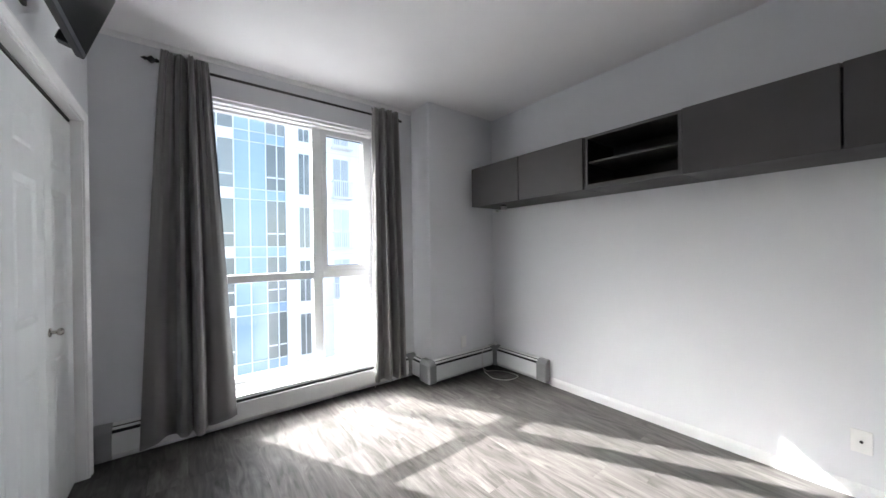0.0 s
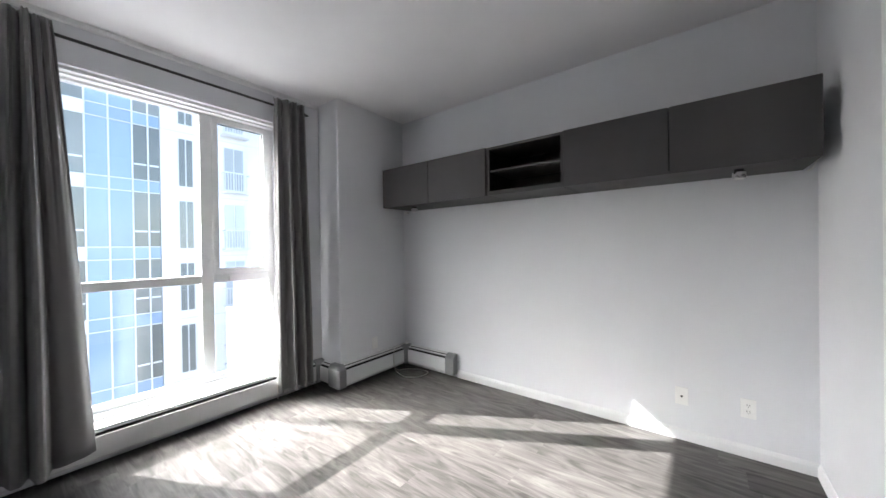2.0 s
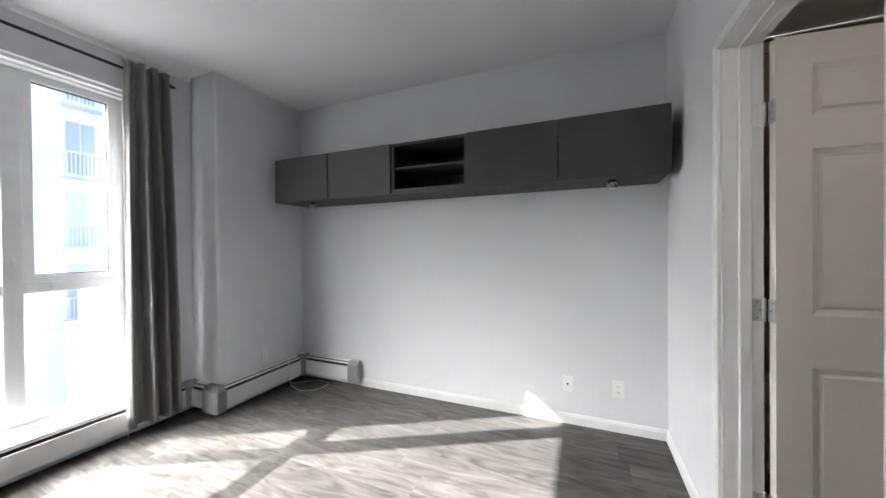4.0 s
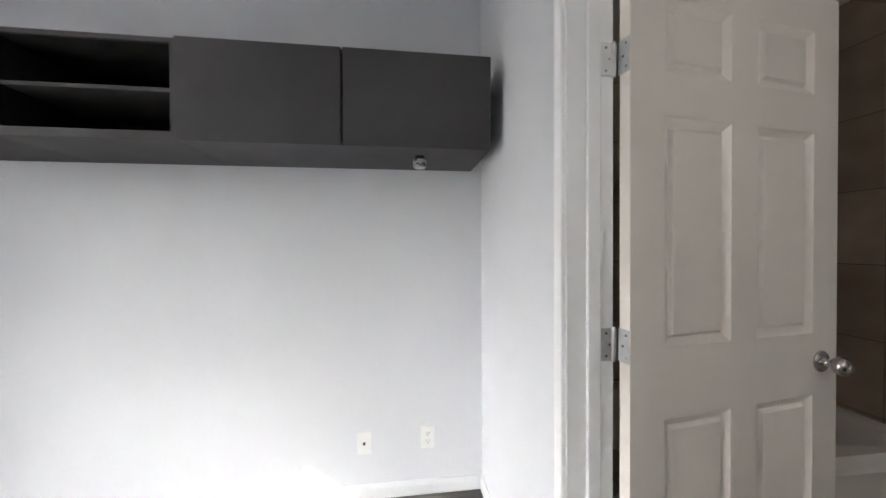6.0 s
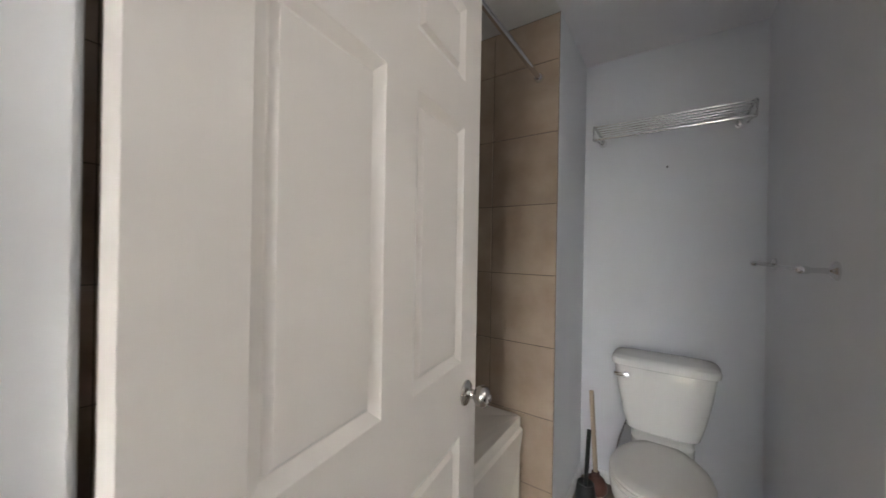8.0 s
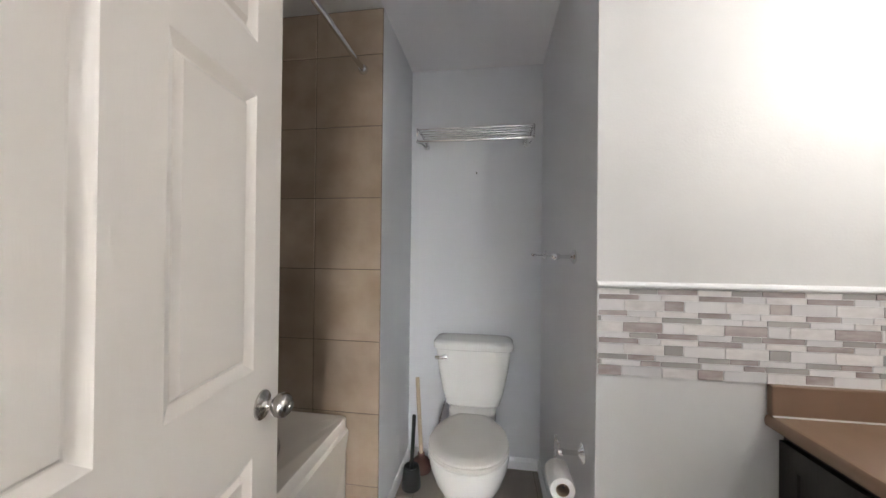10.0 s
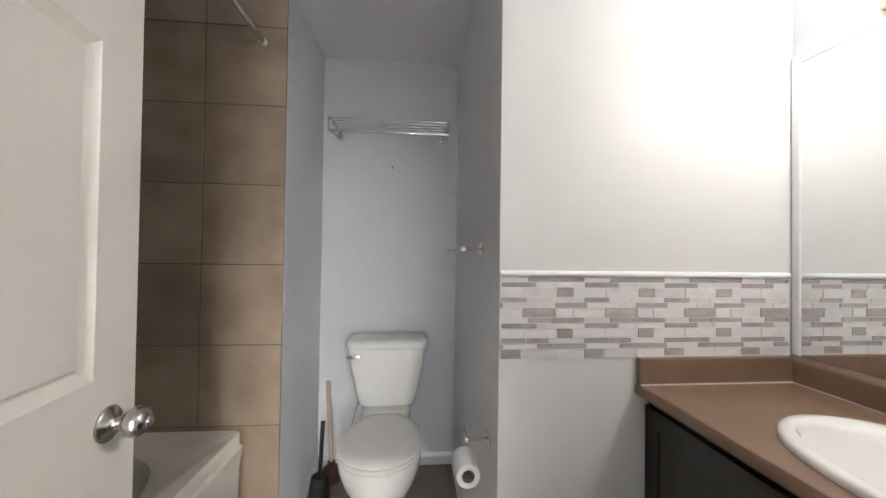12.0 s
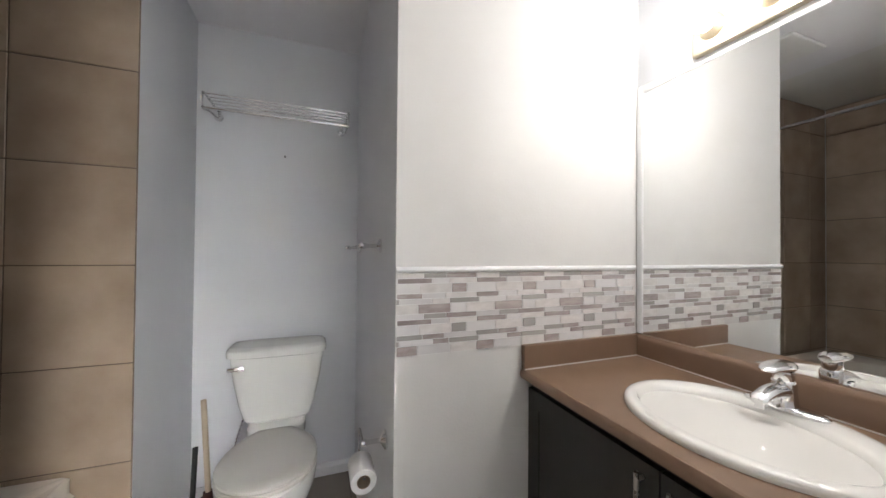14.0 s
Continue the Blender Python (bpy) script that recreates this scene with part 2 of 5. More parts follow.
def lathe(profile, base=(0, 0, 0), way=(0, 0, 1), seg=24, bm=None):
    """A turned body: (radius, height) pairs spun round an axis that starts at base."""
    made = bm or bmesh.new()
    m = Matrix.Translation(base) @ axis_turn(way)
    rings = []
    for r, h in profile:
        if r < 1e-5:
            rings.append([made.verts.new(m @ Vector((0, 0, h)))])
        else:
            rings.append([made.verts.new(m @ Vector((r * math.cos(2 * math.pi * i / seg), r * math.sin(2 * math.pi * i / seg), h))) for i in range(seg)])
    skin(made, rings)
    return made


def skin(bm, rings):
    for a, b in zip(rings, rings[1:]):
        n = max(len(a), len(b))
        for i in range(n):
            q = [a[i % len(a)], a[(i + 1) % len(a)], b[(i + 1) % len(b)], b[i % len(b)]]
            face = list(dict.fromkeys(q))
            if len(face) > 2:
                bm.faces.new(face)
    for ring in (rings[0], rings[-1]):
        if len(ring) > 2:
            bm.faces.new(ring)
    bmesh.ops.recalc_face_normals(bm, faces=bm.faces)


def loft(rings, bm=None):
    made = bm or bmesh.new()
    skin(made, [[made.verts.new(p) for p in ring] for ring in rings])
    return made


def oval(cx, cy, z, rx, ry, power=2.0, seg=32, tilt=0.0):
    ring = []
    for i in range(seg):
        a = 2 * math.pi * i / seg
        c, s = math.cos(a), math.sin(a)
        px, py = math.copysign(abs(c) ** (2 / power), c) * rx, math.copysign(abs(s) ** (2 / power), s) * ry
        ring.append(Vector((cx + px, cy + py, z + tilt * py)))
    return ring


def rod(p0, p1, r, seg=14, bm=None):
    p0, p1 = Vector(p0), Vector(p1)
    return lathe([(0, 0), (r, 0), (r, (p1 - p0).length), (0, (p1 - p0).length)], p0, p1 - p0, seg, bm)


def tube(points, r, seg=8, smooth_steps=6):
    """A round cable or bent rod along a smooth line through the points."""
    pts = [Vector(p) for p in points]
    line = []
    for i in range(len(pts) - 1):
        a, b, c, d = pts[max(i - 1, 0)], pts[i], pts[i + 1], pts[min(i + 2, len(pts) - 1)]
        for k in range(smooth_steps):
            t = k / smooth_steps
            line.append(0.5 * (2 * b + (c - a) * t + (2 * a - 5 * b + 4 * c - d) * t * t + (3 * b - a - 3 * c + d) * t ** 3))
    line.append(pts[-1])
    bm = bmesh.new()
    rings = []
    up = Vector((0.13, 0.21, 0.97))
    for i, p in enumerate(line):
        t = (line[min(i + 1, len(line) - 1)] - line[max(i - 1, 0)]).normalized()
        u = t.cross(up).normalized()
        w = t.cross(u)
        up = -u.cross(t) if up.dot(w) < 0 else w
        u = t.cross(up).normalized()
        rings.append([bm.verts.new(p + r * (math.cos(2 * math.pi * k / seg) * u + math.sin(2 * math.pi * k / seg) * up)) for k in range(seg)])
    skin(bm, rings)
    return bm


def world_of(ob):
    m = ob.matrix_parent_inverse @ ob.matrix_basis
    return world_of(ob.parent) @ m if ob.parent else ob.matrix_basis.copy()


def thing(name, place, label, category, group="", kind=""):
    ob = new(name)
    ob.empty_display_size = 0.1
    ob.location = place
    return tagged(ob, label, category, group, kind)


def part(name, bm, mat, parent=None, label="", smooth=False):
    """Links a bmesh in world coordinates as one mesh object, under a thing or a part."""
    data = bpy.data.meshes.new(name)
    lo = Vector([min(v.co[i] for v in bm.verts) for i in range(3)])
    hi = Vector([max(v.co[i] for v in bm.verts) for i in range(3)])
    mid = (lo + hi) / 2
    bmesh.ops.translate(bm, verts=bm.verts, vec=-mid)
    bmesh.ops.recalc_face_normals(bm, faces=bm.faces)
    for f in bm.faces:
        f.smooth = smooth
    if smooth:
        for e in bm.edges:
            if len(e.link_faces) == 2 and e.calc_face_angle(0) > 0.7:
                e.smooth = False
    bm.to_mesh(data)
    bm.free()
    data.materials.append(mat)
    ob = new(name, data)
    if parent:
        ob.parent = parent
        ob.matrix_parent_inverse = world_of(parent).inverted()
    ob.location = mid
    return tagged(ob, label) if label else ob


def piece(name, data, place, parent):
    """One of many alike pieces that share a mesh."""
    ob = new(name, data)
    ob.parent = parent
    ob.matrix_parent_inverse = world_of(parent).inverted()
    ob.location = place
    return ob


def structure(name, bm, mat, label, category="wall"):
    return tagged(part(name, bm, mat), label, category, kind="structure")


def boxes(*dims):
    bm = bmesh.new()
    for d in dims:
        box(*d, bm=bm)
    return bm


# ---- the plan ----
CEILING, BATH_CEILING = 2.695, 2.438
WIN_Y, WEST_X, SOUTH_Y, SOUTH_T = 0.428, -3.17, -3.055, 0.132
WL, WR, WB, WT = -2.66, -1.25, 0.20, 2.42          # window opening
DL, DR, DT = -1.758, -0.912, 2.099                  # bathroom doorway, rough
CY0, CY1, CT = -1.530, 0.268, 2.05                  # closet opening
BATH_N = SOUTH_Y - SOUTH_T
TUB_END, BACK_Y, VAN_Y, VAN_X = -4.700, -5.279, -4.207, -2.652
ALC_L, ALC_R = -0.897, -1.701

structure("wall_east", boxes((0, 0.12, -4.84, 0.72, -0.1, 2.8)), WALL, "pale grey painted wall behind the hung cabinets")
structure("wall_window", boxes((-3.9, WL, WIN_Y, 0.72, -0.1, 2.8), (WR, 0.0, WIN_Y, 0.72, -0.1, 2.8), (WL, WR, WIN_Y, 0.72, -0.1, WB), (WL, WR, WIN_Y, 0.72, WT, 2.8)),
          WALL, "pale grey painted wall with a tall window opening")
structure("wall_column", box(-0.862, -0.0005, 0.114, WIN_Y - 0.0005, 0, 2.75, 0.012, 2), WALL, "pale grey boxed-out column in the corner", "column")
structure("wall_west", boxes((WEST_X - 0.12, WEST_X, SOUTH_Y, CY0 - 0.018, -0.1, 2.8), (WEST_X - 0.12, WEST_X, CY1 + 0.018, WIN_Y, -0.1, 2.8), (WEST_X - 0.12, WEST_X, CY0 - 0.018, CY1 + 0.018, CT + 0.018, 2.8)),
          WALL, "pale grey painted wall around the closet")
structure("closet_back_wall", boxes((-3.9, -3.85, -1.7, WIN_Y, 0, 2.8), (-3.85, WEST_X - 0.12, -1.75, -1.70, 0, 2.8)), WALL, "plain closet interior wall")
structure("wall_south", boxes((WEST_X - 0.12, DL, BATH_N, SOUTH_Y, -0.1, 2.8), (DR, -0.0005, BATH_N, SOUTH_Y, -0.1, 2.8), (DL, DR, BATH_N, SOUTH_Y, DT, 2.8)),
          WALL, "pale grey painted wall with the bathroom doorway")
structure("wall_tub_end", boxes((ALC_L, -0.0005, TUB_END - 0.1, TUB_END - 0.008, -0.1, 2.5), (ALC_L, ALC_L + 0.1, BACK_Y, TUB_END - 0.1, -0.1, 2.5)), WALL, "pale grey wall between tub and toilet")
structure("wall_toilet_back", boxes((ALC_R - 0.12, ALC_L + 0.1, BACK_Y - 0.12, BACK_Y, -0.1, 2.5)), WALL, "pale grey wall behind the toilet")
# thin separate face, so that only this side carries the painted bulb warmth
structure("wall_vanity_face", boxes((VAN_X, ALC_R, VAN_Y - 0.004, VAN_Y, -0.1, 2.5)), CREAM, "painted wall beside the vanity, bulb warmth put into its colour")
structure("wall_vanity_side", boxes((VAN_X, ALC_R, VAN_Y - 0.12, VAN_Y - 0.0045, -0.1, 2.5), (ALC_R - 0.12, ALC_R, BACK_Y, VAN_Y - 0.12, -0.1, 2.5)), WALL, "pale grey painted wall beside the toilet")
structure("wall_mirror_side", boxes((VAN_X - 0.12, VAN_X, VAN_Y - 0.12, BATH_N, -0.1, 2.5)), WALL, "off-white wall behind vanity and mirror")
structure("ceiling", boxes((WEST_X - 0.8, 0.12, SOUTH_Y, 0.72, CEILING, CEILING + 0.12)), CEIL, "smooth white painted bedroom ceiling", "ceiling")
structure("ceiling_bath", boxes((VAN_X - 0.12, ALC_L, BACK_Y - 0.12, BATH_N, BATH_CEILING, BATH_CEILING + 0.12)), CEIL, "smooth white bathroom ceiling", "ceiling")
structure("ceiling_tub", boxes((ALC_L, -0.0005, TUB_END - 0.1, BATH_N, BATH_CEILING, BATH_CEILING + 0.12)), TEXTURED, "stippled white ceiling above the tub", "ceiling")
floor_bed = structure("floor", boxes((WEST_X - 0.7, 0.0, SOUTH_Y - 0.06, WIN_Y, -0.1, -0.004)), JOINT, "grey wood-look plank floor", "floor")
floor_bath = structure("floor_bath", boxes((VAN_X, 0.0, BACK_Y, SOUTH_Y - 0.06, -0.1, -0.004)), GROUT, "grey-brown tiled bathroom floor", "floor")


def baseboard(x0, y0, x1, y1, nx, ny, h=0.072, t=0.013):
    """A board along a wall from (x0, y0) to (x1, y1), standing out towards (nx, ny), with an eased top."""
    way = Vector((x1 - x0, y1 - y0, 0))
    out = Vector((nx, ny, 0))
    prof = [(0, 0), (t, 0), (t, h * 0.72), (t * 0.6, h * 0.9), (t * 0.35, h), (0, h)]
    rings = [[Vector((x0, y0, 0)) + way * k + out * d + Vector((0, 0, z)) for d, z in prof] for k in (0, 1)]
    return structure("baseboard", loft(rings), BOARD, "white painted baseboard along the wall", "baseboard")


structure("trim", loft([[Vector((x, WIN_Y - d, z)) for d, z in ((0.0004, 2.659), (0.006, 2.659), (0.014, 2.667), (0.016, 2.6946), (0.0004, 2.6946))] for x in (WEST_X + 0.001, -0.8625)]), TRIM, "thin white strip where the window wall meets the ceiling", "trim")
baseboard(0, -0.606, 0, SOUTH_Y, -1, 0)
baseboard(-0.013, SOUTH_Y, -0.895, SOUTH_Y, 0, 1)
baseboard(-1.776, SOUTH_Y, WEST_X, SOUTH_Y, 0, 1)
baseboard(WEST_X, SOUTH_Y + 0.013, WEST_X, CY0 - 0.07, 1, 0)
baseboard(ALC_L, TUB_END, ALC_L, BACK_Y, -1, 0, 0.066)
baseboard(ALC_L - 0.013, BACK_Y, ALC_R + 0.013, BACK_Y, 0, 1, 0.066)
baseboard(ALC_R, BACK_Y, ALC_R, VAN_Y, 1, 0, 0.066)
baseboard(ALC_R, VAN_Y, VAN_X + 0.52, VAN_Y, 0, 1, 0.066)
baseboard(DL - 0.06, BATH_N, VAN_X + 0.56, BATH_N, 0, -1, 0.066)


# ---- bathroom door and its casing ----
def casing(name, x0, x1, top, y, out_y, label, w=0.066, axis="x", t=0.018):
    """Three mitred moulded lengths round an opening. axis x: the wall runs along x at y; axis y: along y at x."""
    prof = [(0.004, 0), (0.004, t * 0.5), (w * 0.14, t * 0.72), (w * 0.32, t * 0.55), (w * 0.5, t * 0.7), (w * 0.76, t), (w * 0.94, t), (w, t * 0.8), (w, 0)]

    def at_pos(u, d, z):
        return Vector((u, y + out_y * d, z)) if axis == "x" else Vector((y + out_y * d, u, z))

    owner = thing(name, at_pos((x0 + x1) / 2, 0, 0), label, "door casing", kind="structure")
    for sgn, edge in ((-1, x0), (1, x1)):
        part("side_casing", loft([[at_pos(edge + sgn * s, d, 0) for s, d in prof], [at_pos(edge + sgn * s, d, top + s) for s, d in prof]]), TRIM, owner)
    part("head_casing", loft([[at_pos(x0 - s, d, top + s) for s, d in prof], [at_pos(x1 + s, d, top + s) for s, d in prof]]), TRIM, owner)
    return owner


JL, JR, JT = DL + 0.02, DR - 0.02, DT - 0.018
casing("door_casing", JL, JR, JT, SOUTH_Y, 1, "white moulded casing around the bathroom doorway", w=0.038)
casing("door_casing", JL - 0.012, JR + 0.012, JT + 0.012, BATH_N, -1, "white moulded casing on the bathroom side", w=0.038, t=0.010)
jamb = thing("door_jamb", ((DL + DR) / 2, SOUTH_Y - 0.06, 0), "white painted door jamb with a stop", "door jamb", kind="structure")
part("side_jamb", box(JR, DR, BATH_N + 0.001, SOUTH_Y - 0.001, 0, DT), TRIM, jamb)
part("side_jamb", box(DL, JL, BATH_N + 0.001, SOUTH_Y - 0.001, 0, DT), TRIM, jamb)
part("head_jamb", box(JL, JR, BATH_N + 0.001, SOUTH_Y - 0.001, JT, DT), TRIM, jamb)
part("stop", box(JR - 0.011, JR, SOUTH_Y - 0.092, SOUTH_Y - 0.053, 0, JT, 0.003), TRIM, jamb)
part("stop", box(JL, JL + 0.011, SOUTH_Y - 0.092, SOUTH_Y - 0.053, 0, JT, 0.003), TRIM, jamb)
part("stop", box(JL + 0.011, JR - 0.011, SOUTH_Y - 0.092, SOUTH_Y - 0.053, JT - 0.011, JT, 0.003), TRIM, jamb)


def panel_leaf(width, height, thick, cols, rows, steps=((0.003, -0.002), (0.019, -0.010), (0.003, 0.0), (0.008, 0.009))):
    """A moulded panel door: local x along the width, faces at y = 0 and y = -thick, sunk panels with raised fields on both."""
    bm = bmesh.new()
    xs = sorted({0.0, width, *[v for c in cols for v in c]})
    zs = sorted({0.0, height, *[v for r in rows for v in r]})
    panels = []
    for y in (0.0, -thick):
        grid = {(i, k): bm.verts.new((x, y, z)) for i, x in enumerate(xs) for k, z in enumerate(zs)}
        for i in range(len(xs) - 1):
            for k in range(len(zs) - 1):
                q = [grid[i, k], grid[i + 1, k], grid[i + 1, k + 1], grid[i, k + 1]]
                f = bm.faces.new(q if y < 0 else q[::-1])
                if (xs[i], xs[i + 1]) in cols and (zs[k], zs[k + 1]) in rows:
                    panels.append(f)
    bm.verts.index_update()
    front = {(round(v.co.x, 5), round(v.co.z, 5)): v for v in bm.verts if v.co.y == 0.0}
    back = {(round(v.co.x, 5), round(v.co.z, 5)): v for v in bm.verts if v.co.y < 0}
    loop = [(x, 0.0) for x in xs] + [(width, z) for z in zs[1:]] + [(x, height) for x in xs[-2::-1]] + [(0.0, z) for z in zs[-2:0:-1]]
    for a, b in zip(loop, loop[1:] + loop[:1]):
        ka, kb = (round(a[0], 5), round(a[1], 5)), (round(b[0], 5), round(b[1], 5))
        bm.faces.new([front[ka], front[kb], back[kb], back[ka]])
    bmesh.ops.recalc_face_normals(bm, faces=bm.faces)
    for inset, depth in steps:
        bmesh.ops.inset_individual(bm, faces=panels, thickness=inset, depth=depth, use_even_offset=True)
    return bm


PIN = Vector((-0.9335, -3.191, 0))
DOOR_POSE = Matrix.Translation(PIN) @ pose(0, 0, 0, 0, 0, -82.6)
door = thing("door_1", PIN, "white six-panel door, tinted as by warm bathroom light, standing open into the bathroom", "door", kind="structure")
leaf = panel_leaf(0.790, 2.056, 0.035, [(0.109, 0.345), (0.445, 0.681)], [(0.235, 0.832), (1.024, 1.636), (1.754, 1.945)])
leaf.transform(DOOR_POSE @ Matrix.Translation((0.010, -0.006, 0.012)))
part("leaf", leaf, DOOR, door)
for side, y0 in ((-1, -0.041), (1, -0.006)):
    knob_prof = [(0, 0), (0.033, 0), (0.033, 0.004), (0.029, 0.008), (0.016, 0.011), (0.012, 0.016), (0.012, 0.026), (0.018, 0.030), (0.026, 0.038), (0.028, 0.048), (0.026, 0.058), (0.019, 0.065), (0.010, 0.068), (0.009, 0.071), (0, 0.071)]
    kb = lathe(knob_prof, (0.726, y0, 0.945), (0, side, 0), 28)
    kb.transform(DOOR_POSE)
    part("door_handle", kb, NICKEL, door, "brushed nickel round knob", True)


def hinge(z):
    owner = part("hinge", lathe([(0, -0.046), (0.004, -0.046), (0.0065, -0.043), (0.0065, -0.016), (0.0058, -0.0155), (0.0058, -0.0145), (0.0065, -0.014), (0.0065, 0.014), (0.0058, 0.0145), (0.0058, 0.0155), (0.0065, 0.016), (0.0065, 0.043), (0.004, 0.046), (0, 0.046)], PIN + Vector((0.0, 0.004, z)), (0, 0, 1), 14), ZINC, door, "zinc butt hinge", True)
    part("hinge_leaf", box(JR - 0.0025, JR + 0.0005, PIN.y + 0.004, PIN.y + 0.041, z - 0.044, z + 0.044, 0.001), ZINC, owner)
    lf = box(0.0072, 0.0102, -0.040, -0.002, z - 0.044, z + 0.044, 0.001)
    lf.transform(DOOR_POSE)
    part("hinge_leaf", lf, ZINC, owner)
    for dz, dy in ((-0.03, 0.026), (0.0, 0.016), (0.03, 0.026)):
        part("screw", lathe([(0, 0), (0.004, 0), (0.003, 0.0014), (0, 0.0014)], (JR - 0.0025, PIN.y + dy, z + dz), (-1, 0, 0), 10), NICKEL, owner)
        sc = lathe([(0, 0), (0.004, 0), (0.003, 0.0014), (0, 0.0014)], (0.0072, -dy - 0.004, z + dz), (-1, 0, 0), 10)
        sc.transform(DOOR_POSE)
        part("screw", sc, NICKEL, owner)


for hz in (1.801, 1.044, 0.287):
    hinge(hz)

# ---- closet ----
casing("closet_casing", CY0, CY1, CT, WEST_X, 1, "white moulded casing around the closet", axis="y", w=0.060)
track = thing("closet_jamb", (WEST_X - 0.06, (CY0 + CY1) / 2, 0), "white closet jamb with a dark folding-door track", "door jamb", kind="structure")
part("side_jamb", boxes((WEST_X - 0.119, WEST_X - 0.001, CY1 - 0.0005, CY1 + 0.0175, 0, CT)), TRIM, track)
part("side_jamb", boxes((WEST_X - 0.119, WEST_X - 0.001, CY0 - 0.0175, CY0 + 0.0005, 0, CT)), TRIM, track)
part("head_jamb", boxes((WEST_X - 0.119, WEST_X - 0.001, CY0 + 0.001, CY1 - 0.001, CT - 0.0005, CT + 0.0175)), TRIM, track)
part("rail", boxes((WEST_X - 0.085, WEST_X - 0.045, CY0 + 0.002, CY1 - 0.002, CT - 0.014, CT - 0.001)), BLACK, track, "dark metal track")
LEAF_W = (CY1 - 0.004 - CY0) / 4 - 0.003
for i in range(4):
    y_hi = CY1 - 0.004 - i * (LEAF_W + 0.003)
    cd = thing("closet_door", (WEST_X - 0.06, y_hi - LEAF_W / 2, 0.012), "white moulded bifold closet door leaf, closed", "closet door", "bifold closet doors", "structure")
    lf = panel_leaf(LEAF_W, 2.012, 0.03, [(0.10, LEAF_W - 0.10)], [(0.22, 0.80), (0.99, 1.60), (1.70, 1.90)], ((0.005, -0.001), (0.022, -0.005), (0.003, 0.0), (0.014, 0.004)))
    lf.transform(Matrix.Translation((WEST_X - 0.045, y_hi, 0.012)) @ pose(0, 0, 0, 0, 0, -90))
    part("leaf", lf, CLOSET, cd)
    if i in (0, 3):
        part("door_handle", lathe([(0, 0), (0.022, 0), (0.022, 0.004), (0.009, 0.008), (0.008, 0.022), (0.016, 0.028), (0.018, 0.038), (0.012, 0.046), (0, 0.047)], (WEST_X - 0.045, y_hi - (LEAF_W - 0.045 if i == 0 else 0.045), 0.925), (1, 0, 0), 20), NICKEL, cd, "small nickel knob", True)

# ---- window ----
FY0, FY1 = 0.560, 0.615
window = thing("window_1", ((WL + WR) / 2, FY0, WB), "tall white vinyl window with a fixed pane and a casement", "window", kind="structure")
MX0, MX1, TZ0, TZ1 = -1.812, -1.728, 1.042, 1.106
FB = 0.098
frame_bm = boxes((WL, WL + 0.055, FY0, FY1, WB, WT), (WR - 0.045, WR, FY0, FY1, WB, WT), (WL + 0.055, WR - 0.045, FY0, FY1, WT - 0.05, WT), (WL + 0.055, WR - 0.045, FY0, FY1, WB, WB + FB), (WL + 0.055, WR - 0.045, FY0 - 0.022, FY0 - 0.001, WB + 0.022, WB + 0.060))
part("window_frame", frame_bm, PVC, window)
part("head_trim", boxes((WL, WR, WIN_Y + 0.03, FY0 - 0.001, WT - 0.022, WT - 0.0005), (WL, WR, WIN_Y + 0.075, FY0 - 0.001, WT - 0.034, WT - 0.023)), PVC, window)
part("mullion", box(MX0, MX1, FY0 - 0.012, FY1, WB + FB, WT - 0.05, 0.004), PVC, window)
part("transom", box(WL + 0.055, MX0, FY0 - 0.008, FY1, TZ0, TZ1, 0.004), PVC, window)
part("transom", box(MX1, WR - 0.045, FY0 - 0.008, FY1, TZ0, TZ1, 0.004), PVC, window)
SX0, SX1, SZ0, SZ1 = MX1 + 0.002, WR - 0.047, TZ1 + 0.002, WT - 0.052
sash = part("casement", boxes((SX0, SX0 + 0.042, FY0 - 0.004, FY1 - 0.006, SZ0, SZ1), (SX1 - 0.030, SX1, FY0 - 0.004, FY1 - 0.006, SZ0, SZ1), (SX0 + 0.042, SX1 - 0.030, FY0 - 0.004, FY1 - 0.006, SZ1 - 0.030, SZ1), (SX0 + 0.042, SX1 - 0.030, FY0 - 0.004, FY1 - 0.006, SZ0, SZ0 + 0.042)), PVC, window)
part("gasket", boxes((SX0 + 0.0425, SX0 + 0.047, FY0 + 0.01, FY0 + 0.03, SZ0 + 0.043, SZ1 - 0.031), (SX1 - 0.035, SX1 - 0.0305, FY0 + 0.01, FY0 + 0.03, SZ0 + 0.043, SZ1 - 0.031), (SX0 + 0.047, SX1 - 0.035, FY0 + 0.01, FY0 + 0.03, SZ0 + 0.0425, SZ0 + 0.047), (SX0 + 0.047, SX1 - 0.035, FY0 + 0.01, FY0 + 0.03, SZ1 - 0.035, SZ1 - 0.0305)), DARK, sash)
part("latch", boxes((MX1 - 0.040, MX1 - 0.018, FY0 - 0.022, FY0 - 0.0125, 1.20, 1.27), (MX1 - 0.036, MX1 - 0.022, FY0 - 0.040, FY0 - 0.022, 1.215, 1.235)), PVC, sash, "white window latch")
part("crank", boxes((-1.62, -1.44, FY0 - 0.030, FY0 - 0.0085, TZ1 - 0.055, TZ1 - 0.015)), PVC, sash, "white casement operator cover")
